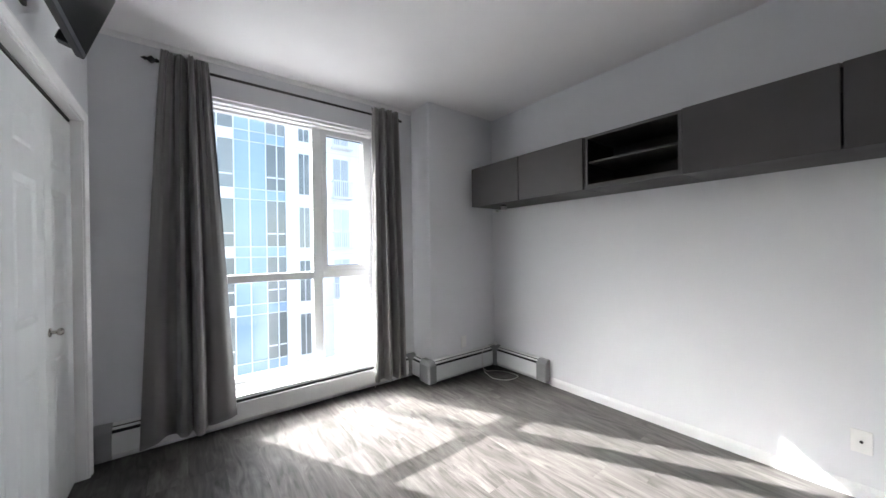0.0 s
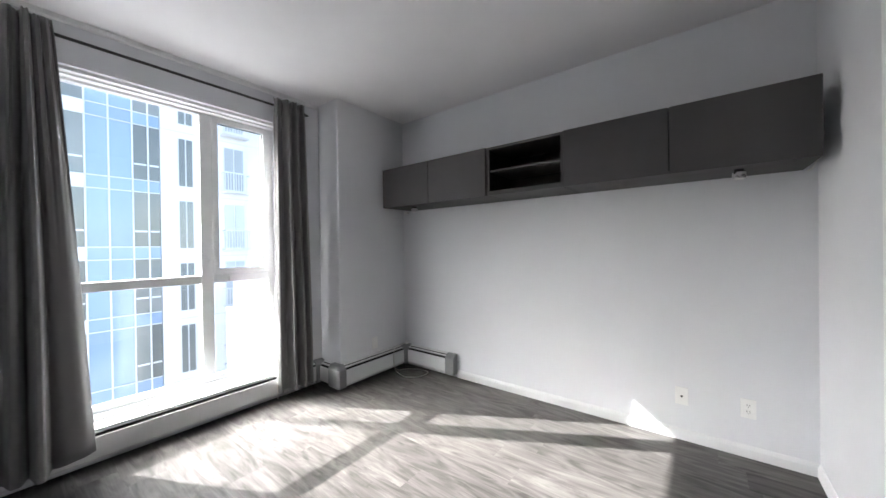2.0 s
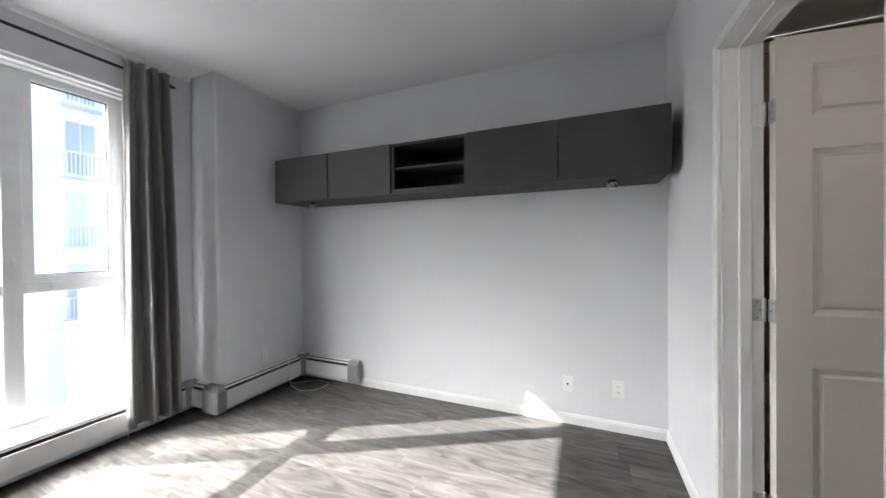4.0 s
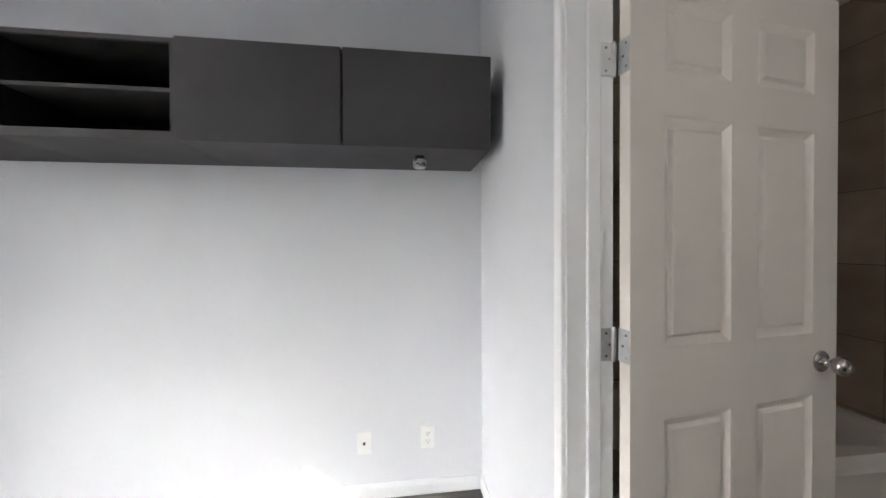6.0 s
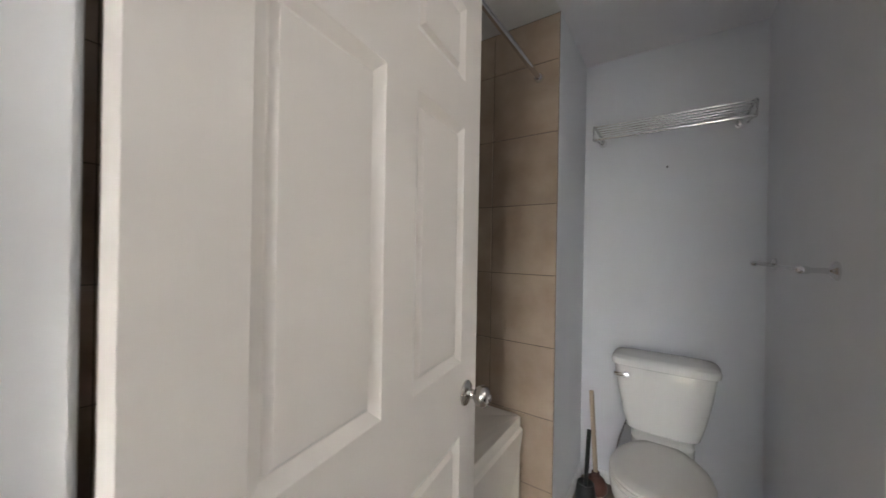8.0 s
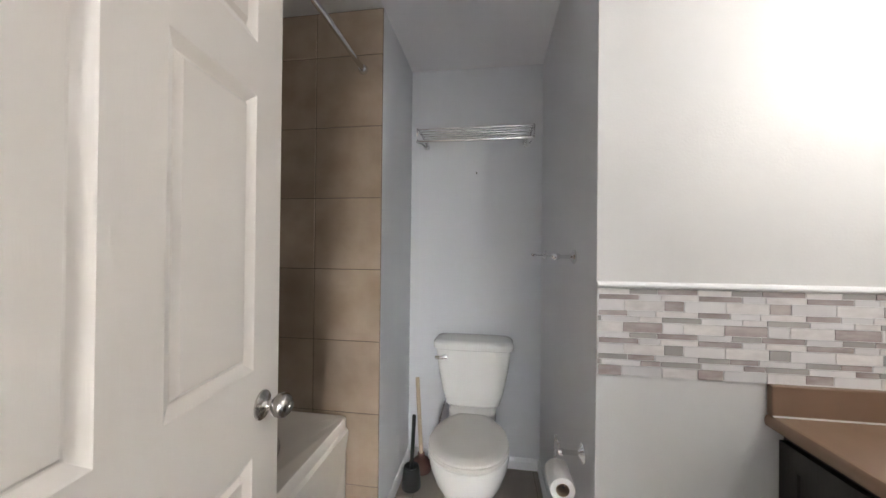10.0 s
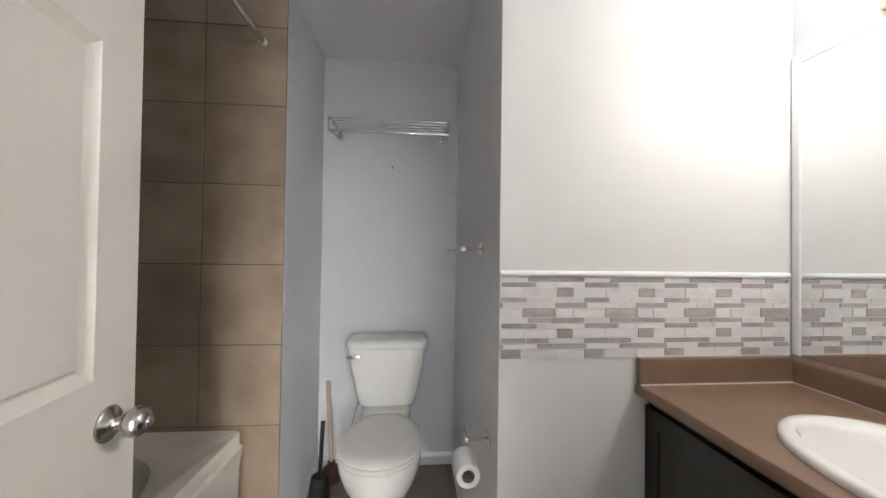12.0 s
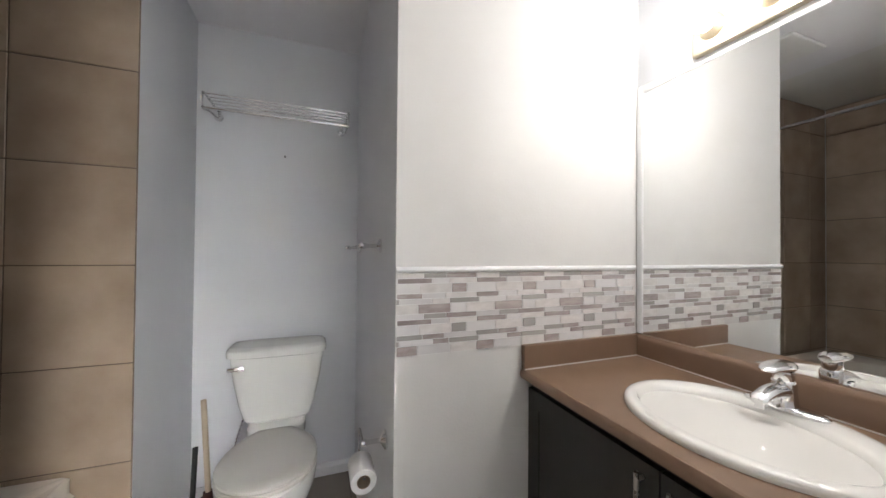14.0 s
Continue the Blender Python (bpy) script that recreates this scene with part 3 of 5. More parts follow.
for nm, x0, x1, z0, z1 in (("pane", WL + 0.055, MX0, TZ1, WT - 0.05), ("pane", WL + 0.055, MX0, WB + FB, TZ0), ("pane", MX1, WR - 0.045, WB + FB, TZ0), ("pane", SX0 + 0.042, SX1 - 0.030, SZ0 + 0.042, SZ1 - 0.030)):
    pane = part(nm, box(x0 + 0.001, x1 - 0.001, FY0 + 0.032, FY0 + 0.038, z0 + 0.001, z1 - 0.001), GLASS, window)
    pane.visible_shadow = False
part("window_sill", box(WL + 0.001, WR - 0.001, WIN_Y - 0.045, FY0 - 0.001, WB + 0.0005, WB + 0.022, 0.004), PVC, window)

# ---- baseboard heaters ----
HB, HT = 0.045, 0.231


def heater(p0, p1, out, label):
    """A baseboard convector from p0 to p1 along a wall; out points into the room."""
    p0, p1, out = Vector((*p0, 0)), Vector((*p1, 0)), Vector((*out, 0))

    def sweep(prof):
        return loft([[p + out * d + Vector((0, 0, z)) for d, z in prof] for p in (p0, p1)])

    owner = thing("baseboard_heater", (p0 + p1) / 2, label, "heater", "baseboard heaters")
    part("back_plate", sweep([(0.001, HB), (0.006, HB), (0.006, HT - 0.006), (0.026, HT - 0.013), (0.026, HT - 0.009), (0.001, HT)]), HEAT, owner)
    part("damper", sweep([(0.036, HT - 0.017), (0.050, HT - 0.025), (0.050, HT - 0.029), (0.036, HT - 0.021)]), HEAT, owner)
    part("front_panel", sweep([(0.060, HT - 0.046), (0.066, HT - 0.050), (0.068, HB + 0.012), (0.060, HB), (0.057, HB), (0.062, HB + 0.013), (0.060, HT - 0.054), (0.056, HT - 0.050)]), HEAT, owner)
    # near-black solid close under the gaps, so the slots read as shaded
    part("fin_tube", sweep([(0.008, HB + 0.01), (0.052, HB + 0.01), (0.054, HT - 0.050), (0.050, HT - 0.036), (0.028, HT - 0.022), (0.008, HT - 0.018)]), DARK, owner, "dark fill standing in for the shade inside the slots")
    return owner


def heater_cap(corners, top_in, label):
    """A folded end or corner cover: plan corners at the foot and the same pulled in at the top."""
    low = [Vector((x, y, HB - 0.012)) for x, y in corners]
    mid = [Vector((x, y, HT - 0.030)) for x, y in corners]
    high = [Vector((x, y, HT + 0.004)) for x, y in top_in]
    bm = loft([low, mid, high])
    bmesh.ops.bevel(bm, geom=list(bm.edges), offset=0.003, segments=2, affect="EDGES")
    cap = thing("heater_cap", (corners[0][0], corners[0][1], HB), label, "heater cap", "heater covers")
    part("cover", bm, HEAT_CAP, cap)
    return cap


HD = 0.070
heater((-3.09, WIN_Y), (-0.96, WIN_Y), (0, -1), "white baseboard heater below the window")
heater((-0.862, WIN_Y - 0.08), (-0.862, 0.19), (-1, 0), "short white baseboard heater on the column's side")
heater((-0.86, 0.114), (-0.09, 0.114), (0, -1), "white baseboard heater along the column")
heater((0, 0.03), (0, -0.52), (-1, 0), "white baseboard heater under the cabinets")
heater_cap([(-3.169, WIN_Y - 0.001), (-3.08, WIN_Y - 0.001), (-3.08, WIN_Y - HD - 0.008), (-3.169, WIN_Y - HD - 0.008)], [(-3.169, WIN_Y - 0.001), (-3.08, WIN_Y - 0.001), (-3.08, WIN_Y - 0.035), (-3.169, WIN_Y - 0.035)], "grey metal end cap of the baseboard heater")
heater_cap([(-0.001, -0.50), (-0.001, -0.603), (-HD - 0.008, -0.603), (-HD - 0.008, -0.50)], [(-0.001, -0.50), (-0.001, -0.603), (-0.035, -0.603), (-0.035, -0.50)], "grey metal end cap on the cabinet wall")
heater_cap([(-0.863, 0.113), (-0.855, 0.113), (-0.855, 0.113 - HD - 0.008), (-0.93, 0.113 - HD - 0.008), (-0.863 - HD - 0.008, 0.058), (-0.863 - HD - 0.008, 0.20), (-0.863, 0.20)],
           [(-0.863, 0.113), (-0.855, 0.113), (-0.855, 0.078), (-0.895, 0.078), (-0.914, 0.097), (-0.914, 0.20), (-0.863, 0.20)], "grey metal outside corner cover of the heater")
heater_cap([(-0.001, 0.113), (-0.10, 0.113), (-0.10, 0.113 - HD - 0.008), (-HD - 0.008, 0.02), (-0.001, 0.02)],
           [(-0.001, 0.113), (-0.10, 0.113), (-0.10, 0.078), (-0.036, 0.02), (-0.001, 0.02)], "grey metal inside corner cover of the heater")
heater_cap([(-0.863, WIN_Y - 0.001), (-0.96, WIN_Y - 0.001), (-0.96, WIN_Y - HD - 0.008), (-0.863, WIN_Y - HD - 0.008)], [(-0.863, WIN_Y - 0.001), (-0.96, WIN_Y - 0.001), (-0.96, WIN_Y - 0.035), (-0.863, WIN_Y - 0.035)], "grey metal inside corner cover near the window")

# ---- curtains ----
ROD_Y, ROD_Z = 0.335, 2.535
rail = thing("curtain_rod", (-1.97, ROD_Y, ROD_Z), "black metal curtain rod with turned finials", "curtain rod")
part("rod", rod((-2.84, ROD_Y, ROD_Z), (-1.09, ROD_Y, ROD_Z), 0.0095), BLACK, rail, "", True)
FINIAL = [(0, 0), (0.012, 0), (0.014, 0.006), (0.010, 0.012), (0.016, 0.020), (0.024, 0.030), (0.020, 0.040), (0.011, 0.050), (0.008, 0.056), (0.012, 0.062), (0.006, 0.074), (0, 0.084)]
part("finial", lathe(FINIAL, (-2.835, ROD_Y, ROD_Z), (-1, 0, 0), 18), BLACK, rail, "", True)
part("finial", lathe(FINIAL, (-1.095, ROD_Y, ROD_Z), (1, 0, 0), 18), BLACK, rail, "", True)
for bx in (-2.80, -1.12):
    br = rod((bx, WIN_Y - 0.001, ROD_Z - 0.012), (bx, ROD_Y, ROD_Z - 0.012), 0.006)
    lathe([(0, 0), (0.022, 0), (0.022, 0.005), (0, 0.006)], (bx, WIN_Y - 0.0005, ROD_Z - 0.02), (0, -1, 0), 16, br)
    part("bracket", br, BLACK, rail, "", True)


def curtain(top, bottom, bottom_z, ridges, seed, label):
    """A rod-pocket curtain: fine gathers at the rod that merge downwards into a few deep folds. ridges: where, from 0 to 1
    across its width, the folds stand out, and how far."""
    bm = bmesh.new()
    nu, nv = 150, 44
    grid = []
    for j in range(nv + 1):
        v = j / nv
        row = []
        z = 2.598 + (bottom_z - 2.598) * v
        spread = v ** 0.85
        x0 = top[0] + (bottom[0] - top[0]) * spread
        x1 = top[1] + (bottom[1] - top[1]) * spread
        pinch = math.exp(-((z - ROD_Z) / 0.022) ** 2)
        gather = max(0.0, 1 - v * 1.7) ** 1.3
        for i in range(nu + 1):
            u = i / nu
            deep = 0.0
            for place, height, width in ridges:
                d = abs(u - place - 0.02 * math.sin(2.2 * v + 7 * place + seed)) / width
                deep -= height * math.exp(-d ** 4) * (0.45 + 0.55 * min(1, 1.4 * v))
            a = 2 * math.pi * u * 7 + seed + 0.9 * math.sin(5 * u + seed)
            y = ROD_Y - 0.004 + deep * (1 - 0.4 * pinch) + gather * (0.017 * math.sin(a) + 0.005 * math.sin(2.6 * a)) * (1 - 0.5 * pinch) - 0.018 * pinch
            y += 0.004 * math.sin(9 * u + 4 * v + seed) * v
            x = x0 + (x1 - x0) * u + 0.004 * math.cos(a) * gather
            hem = 0.030 * (0.5 - u) * v ** 4 + 0.008 * math.sin(9 * u + seed) * v ** 6
            lip = 0.007 * math.sin(a) + 0.003 * math.sin(2.3 * a) if j == 0 else 0.0
            row.append(bm.verts.new((x, min(y, ROD_Y + 0.012), z - hem * (1 if top[0] < -2 else 0.3) + lip)))
        grid.append(row)
    for a, b in zip(grid, grid[1:]):
        for i in range(nu):
            bm.faces.new([a[i], a[i + 1], b[i + 1], b[i]])
    ob = tagged(part("curtain", bm, CURTAIN, None, "", True), label, "curtain", "window curtains")
    mod = ob.modifiers.new("cloth", "SOLIDIFY")
    mod.thickness = 0.003
    return ob


curtain((-2.815, -2.565), (-2.945, -2.425), 0.10, [(0.09, 0.095, 0.13), (0.405, 0.085, 0.065), (0.585, 0.135, 0.060), (0.84, 0.060, 0.155)], 3, "grey sateen curtain hanging in deep folds from the rod")
narrow_curtain = curtain((-1.335, -1.075), (-1.345, -1.025), 0.085, [(0.10, 0.045, 0.07), (0.38, 0.100, 0.06), (0.64, 0.100, 0.06), (0.90, 0.085, 0.065)], 8, "narrow grey sateen curtain gathered beside the column")

part("cord", tube([(-1.352, 0.322, 0.46), (-1.354, 0.320, 0.30), (-1.350, 0.318, 0.16), (-1.347, 0.316, 0.035)], 0.005), CORD, narrow_curtain, "white pull cord", True)

# ---- wall cabinets ----
CZ0, CZ1, CF = 1.705, 2.083, -0.402


def wall_cabinet(y_hi, y_lo, doors, label):
    """A hung cabinet between y_lo and y_hi, with flat push doors or open with a shelf."""
    owner = thing("wall_cabinet", (CF / 2, (y_hi + y_lo) / 2, CZ0), label, "cabinet", "hung cabinets")
    y_hi, y_lo = y_hi - 0.0015, y_lo + 0.0015
    t = 0.018
    part("side_panel", box(CF, -0.0006, y_lo, y_lo + t, CZ0, CZ1, 0.0008), CAB, owner)
    part("side_panel", box(CF, -0.0006, y_hi - t, y_hi, CZ0, CZ1, 0.0008), CAB, owner)
    low = t if doors else 0.033
    part("bottom_panel", box(CF, -0.0006, y_lo + t, y_hi - t, CZ0, CZ0 + low, 0.0008), CAB, owner)
    part("top_panel", box(CF, -0.0006, y_lo + t, y_hi - t, CZ1 - t, CZ1, 0.0008), CAB, owner)
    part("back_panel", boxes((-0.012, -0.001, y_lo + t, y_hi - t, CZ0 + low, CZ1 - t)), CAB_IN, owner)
    if doors:
        w = (y_hi - y_lo) / doors
        for k in range(doors):
            part("door", box(CF - 0.018, CF - 0.001, y_lo + k * w + 0.004, y_lo + (k + 1) * w - 0.004, CZ0 - 0.003, CZ1 - 0.001, 0.0022), CAB, owner)
    else:
        part("shelf", box(CF + 0.02, -0.013, y_lo + t + 0.001, y_hi - t - 0.001, 1.891, 1.906, 0.0008), CAB, owner)
        # thin sheets that darken the open niche's inner faces with painted shade
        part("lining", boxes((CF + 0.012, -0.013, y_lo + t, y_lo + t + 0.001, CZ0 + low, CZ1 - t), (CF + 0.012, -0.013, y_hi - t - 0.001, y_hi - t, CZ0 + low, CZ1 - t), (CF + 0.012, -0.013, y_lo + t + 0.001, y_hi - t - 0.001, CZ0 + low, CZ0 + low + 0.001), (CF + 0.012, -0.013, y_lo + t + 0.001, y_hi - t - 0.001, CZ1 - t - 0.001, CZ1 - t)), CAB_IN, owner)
    return owner


wall_cabinet(0.0, -1.2, 2, "dark grey hung cabinet with two flat doors, closed")
wall_cabinet(-1.2, -1.8, 0, "dark grey open cabinet with one black shelf")
wall_cabinet(-1.8, -3.0, 2, "dark grey hung cabinet with two flat doors near the doorway")
for py in (-0.30, -2.71):
    puck = thing("puck_light", (-0.275, py, CZ0), "small chrome puck light under the cabinet", "lamp", "puck lights")
    part("neck", lathe([(0, 0), (0.022, 0), (0.022, -0.0155), (0, -0.0155)], (-0.275, py, CZ0 - 0.0003), (0, 0, 1), 28), BLACK, puck, "dark neck", True)
    part("body", lathe([(0, -0.016), (0.027, -0.016), (0.029, -0.019), (0.029, -0.047), (0.026, -0.050), (0, -0.050)], (-0.275, py, CZ0 - 0.0003), (0, 0, 1), 28), SATIN, puck, "", True)
    part("lens", lathe([(0, 0), (0.024, 0), (0.022, -0.003), (0, -0.004)], (-0.275, py, CZ0 - 0.0505), (0, 0, 1), 24), PLASTIC, puck, "frosted lens", True)
tagged(part("cabinet_cable", tube([(-0.03, -3.012, 1.98), (-0.10, -3.020, 2.0), (-0.22, -3.022, 1.93), (-0.27, -3.024, 1.84), (-0.22, -3.022, 1.75), (-0.10, -3.018, 1.70), (-0.03, -3.012, 1.695)], 0.004), CORD, None, "", True), "pale cable looped beside the cabinet's end", "cable")
tagged(part("cable_clip", box(-0.05, -0.0005, 0.022, 0.062, 1.672, 1.700, 0.006, 2), PLASTIC), "small white cable box below the cabinet corner", "cable box")


# ---- sockets ----
def socket(y, z, kind_of):
    """A wall plate on the cabinet wall."""
    label = "white wall plate with a single coaxial jack" if kind_of == "coax" else "white duplex power outlet"
    owner = thing("wall_socket", (0, y, z), label, "socket", "wall plates")
    part("plate", box(-0.006, -0.0004, y - 0.036, y + 0.036, z - 0.058, z + 0.058, 0.0025, 2), PLASTIC, owner)
    if kind_of == "coax":
        part("jack", lathe([(0, 0), (0.0065, 0), (0.0065, 0.008), (0.004, 0.009), (0, 0.009)], (-0.006, y, z), (-1, 0, 0), 12), BLACK, owner, "dark coaxial jack")
    else:
        for dz in (0.0195, -0.0195):
            rc = part("receptacle", box(-0.0085, -0.006, y - 0.017, y + 0.017, z + dz - 0.0135, z + dz + 0.0135, 0.001), PLASTIC, owner)
            part("slots", boxes((-0.0089, -0.0086, y - 0.008, y - 0.0055, z + dz - 0.002, z + dz + 0.008), (-0.0089, -0.0086, y + 0.0055, y + 0.008, z + dz - 0.002, z + dz + 0.008), (-0.0089, -0.0086, y - 0.002, y + 0.002, z + dz - 0.010, z + dz - 0.006)), BLACK, rc)
    return owner


socket(-2.431, 0.290, "coax")
socket(-2.760, 0.297, "power")
col = thing("wall_socket", (-0.453, 0.114, 0.335), "white duplex outlet on the column above the heater", "socket", "wall plates")
part("plate", box(-0.489, -0.417, 0.108, 0.1136, 0.277, 0.393, 0.0025, 2), PLASTIC, col)
for dz in (0.0195, -0.0195):
    part("receptacle", box(-0.470, -0.436, 0.1055, 0.108, 0.335 + dz - 0.0135, 0.335 + dz + 0.0135, 0.001), PLASTIC, col)
tagged(part("floor_cord", tube([(-0.055, 0.045, 0.262), (-0.11, 0.052, 0.250), (-0.22, 0.050, 0.242), (-0.262, 0.034, 0.205), (-0.268, 0.030, 0.10), (-0.262, 0.012, 0.020), (-0.285, -0.06, 0.006), (-0.312, -0.175, 0.006), (-0.245, -0.275, 0.006), (-0.162, -0.301, 0.006), (-0.085, -0.285, 0.006), (-0.070, -0.20, 0.006), (-0.095, -0.10, 0.006), (-0.150, -0.028, 0.006), (-0.215, 0.010, 0.007), (-0.252, 0.018, 0.03)], 0.0055), CORD, None, "", True), "thin white cord lying loosely on the floor", "cord")
tagged(part("cord_plug", box(-0.075, -0.035, 0.03, 0.055, 0.243, 0.275, 0.006, 2), PLASTIC), "small white plug resting on the heater corner", "plug")

# ---- tv ----
TV_POSE = Matrix.Translation((-3.05, -0.36, 2.153)) @ pose(0, 0, 0, 0, 19, 0)
tv = thing("tv", (-3.05, -0.64, 2.153), "small black flat TV on a tilting wall arm", "television")
scr = box(-0.03, 0.0, -0.56, 0.0, 0.0, 0.325, 0.004)
scr.transform(TV_POSE)
part("body", scr, TV_BLACK, tv)
scr = box(0.0004, 0.0018, -0.545, -0.015, 0.022, 0.310, 0.0004)
scr.transform(TV_POSE)
part("screen", scr, TV_GLASS, tv, "glossy dark screen")
scr = box(-0.062, -0.0305, -0.46, -0.10, 0.04, 0.22, 0.008, 2)
scr.transform(TV_POSE)
part("back_cover", scr, TV_BLACK, tv)
scr = box(-0.075, -0.031, -0.10, -0.05, 0.005, 0.05, 0.004)
scr.transform(TV_POSE)
part("connector_block", scr, TV_BLACK, tv)
arm = rod((WEST_X + 0.015, -0.64, 2.30), (-3.07, -0.64, 2.27), 0.016)
box(WEST_X + 0.0005, WEST_X + 0.014, -0.69, -0.59, 2.21, 2.39, 0.003, 1, arm)
part("wall_arm", arm, BLACK, tv)

# ---- bedroom ceiling lamp ----
dome = thing("ceiling_light", (-1.80, -1.17, CEILING), "unlit white dome ceiling light", "lamp")
part("base", lathe([(0, 0), (0.13, 0), (0.135, -0.012), (0.13, -0.022), (0, -0.022)], (-1.80, -1.17, CEILING - 0.0004), (0, 0, 1), 36), TRIM, dome, "", True)
part("shade", lathe([(0.128, -0.022), (0.126, -0.035), (0.110, -0.065), (0.085, -0.088), (0.04, -0.099), (0, -0.102)], (-1.80, -1.17, CEILING - 0.0004), (0, 0, 1), 36), DOME, dome, "opal glass dome", True)

# ---- tub ----
tub = thing("bathtub", (-0.385, (BATH_N + TUB_END) / 2, 0), "white acrylic bathtub with a curved apron panel", "bathtub")
TX0, TX1, TY0, TY1, TZ = -0.747, -0.010, TUB_END + 0.002, BATH_N - 0.010, 0.531


def rim_oval(rx, ry, z, power, cx=-0.375):
    return oval(cx, (TY0 + TY1) / 2, z, rx, ry, power, 48)


shell = bmesh.new()
hx, hy = (TX1 - TX0) / 2, (TY1 - TY0) / 2
cxm = (TX0 + TX1) / 2
skin(shell, [[shell.verts.new(p) for p in ring] for ring in (
    rim_oval(hx, hy, 0.06, 60, cxm), rim_oval(hx, hy, TZ - 0.008, 60, cxm), rim_oval(hx - 0.006, hy - 0.004, TZ, 40, cxm), rim_oval(0.300, hy - 0.125, TZ - 0.002, 2.7),
    rim_oval(0.284, hy - 0.145, TZ - 0.018, 2.6), rim_oval(0.245, hy - 0.17, TZ - 0.20, 2.8), rim_oval(0.205, hy - 0.24, TZ - 0.36, 2.8), rim_oval(0.15, hy - 0.32, TZ - 0.385, 2.6))])
part("shell", shell, ACRYLIC, tub, "", True)
apron = bmesh.new()
rows = []
for j in range(25):
    u = j / 24
    y = TY0 + 0.02 + (TY1 - TY0 - 0.04) * u
    sag = 0.02 + 0.43 * math.sin(math.pi * u) ** 0.55
    top = TZ - 0.045
    low = max(0.07, top - sag - 0.02)
    rows.append([Vector((TX0 - 0.0005, y, low)), Vector((TX0 - 0.012, y, low + 0.012)), Vector((TX0 - 0.012, y, top - 0.012)), Vector((TX0 - 0.0005, y, top))])
loft(rows, apron)
part("apron_panel", apron, ACRYLIC, tub, "", True)
part("skirt", boxes((TX0 + 0.004, TX1, TY0, TY1, 0.0, 0.059)), ACRYLIC, tub)
part("drain", lathe([(0, 0), (0.03, 0), (0.03, 0.004), (0, 0.005)], (-0.375, TY0 + 0.42, TZ - 0.3845), (0, 0, 1), 20), CHROME, tub, "chrome drain", True)

crod = thing("shower_rod", (-0.79, -3.9, 2.15), "chrome shower curtain rod above the tub", "shower rod")
part("rod", rod((-0.803, TUB_END + 0.002, 2.151), (-0.803, BATH_N - 0.010, 2.151), 0.0125), CHROME, crod, "", True)
part("flange", lathe([(0, 0), (0.024, 0), (0.022, 0.010), (0.015, 0.022), (0, 0.022)], (-0.803, TUB_END + 0.0015, 2.151), (0, 1, 0), 20), CHROME, crod, "", True)
part("flange", lathe([(0, 0), (0.024, 0), (0.022, 0.010), (0.015, 0.022), (0, 0.022)], (-0.803, BATH_N - 0.0095, 2.151), (0, -1, 0), 20), CHROME, crod, "", True)

# ---- toilet ----
TXC = -1.307
toilet = thing("toilet", (TXC, -4.9, 0), "white porcelain two-piece toilet with its lid closed", "toilet")
tank = loft([oval(TXC, BACK_Y + 0.128, z, w, d, 5, 40) for z, w, d in ((0.436, 0.125, 0.065), (0.440, 0.140, 0.076), (0.452, 0.152, 0.084), (0.52, 0.172, 0.090), (0.64, 0.196, 0.096), (0.750, 0.211, 0.100), (0.757, 0.208, 0.097))])
part("tank", tank, PORCELAIN, toilet, "", True)
lid = loft([oval(TXC, BACK_Y + 0.130, z, w, d, 5, 40) for z, w, d in ((0.7575, 0.213, 0.102), (0.762, 0.224, 0.112), (0.780, 0.226, 0.114), (0.794, 0.223, 0.112), (0.803, 0.212, 0.102), (0.806, 0.185, 0.078))])
part("tank_lid", lid, PORCELAIN, toilet, "", True)
lev = lathe([(0, 0), (0.014, 0), (0.014, 0.006), (0.008, 0.010), (0.008, 0.018), (0, 0.019)], (TXC + 0.153, BACK_Y + 0.226, 0.718), (0, 1, 0), 16)
box(TXC + 0.135, TXC + 0.208, BACK_Y + 0.238, BACK_Y + 0.251, 0.708, 0.728, 0.005, 2, lev)
part("flush_lever", lev, CHROME, toilet, "chrome flush lever", True)


def bowl_ring(z, half, front, back, power=2.0):
    """An egg-shaped plan: rounder to the front, squarer to the back."""
    ring = []
    for i in range(40):
        a = 2 * math.pi * i / 40
        c, s = math.cos(a), math.sin(a)
        p = power if s >= 0 else power + 1.2
        ry = front if s >= 0 else back
        ring.append(Vector((TXC + math.copysign(abs(c) ** (2 / p), c) * half, -4.785 + math.copysign(abs(s) ** (2 / p), s) * ry, z)))
    return ring


def lid_ring(z, half, front, back):
    """The seat's plan: round to the front, drawn in to a narrow straight back under the tank."""
    ring = []
    for p in bowl_ring(z, half, front, back, 2.1):
        deep = max(0.0, (-4.785 - p.y) / back)
        ring.append(Vector((TXC + (p.x - TXC) * (1 - 0.40 * deep ** 1.6), p.y, z)))
    return ring


bowl = loft([bowl_ring(0.0, 0.118, 0.085, 0.30, 3), bowl_ring(0.03, 0.115, 0.083, 0.29, 3), bowl_ring(0.06, 0.104, 0.080, 0.26, 2.6), bowl_ring(0.15, 0.106, 0.098, 0.24), bowl_ring(0.21, 0.130, 0.140, 0.24), bowl_ring(0.27, 0.162, 0.182, 0.25), bowl_ring(0.33, 0.181, 0.205, 0.26), bowl_ring(0.372, 0.187, 0.212, 0.27), bowl_ring(0.387, 0.187, 0.212, 0.275), bowl_ring(0.392, 0.181, 0.206, 0.272)])
part("bowl", bowl, PORCELAIN, toilet, "", True)
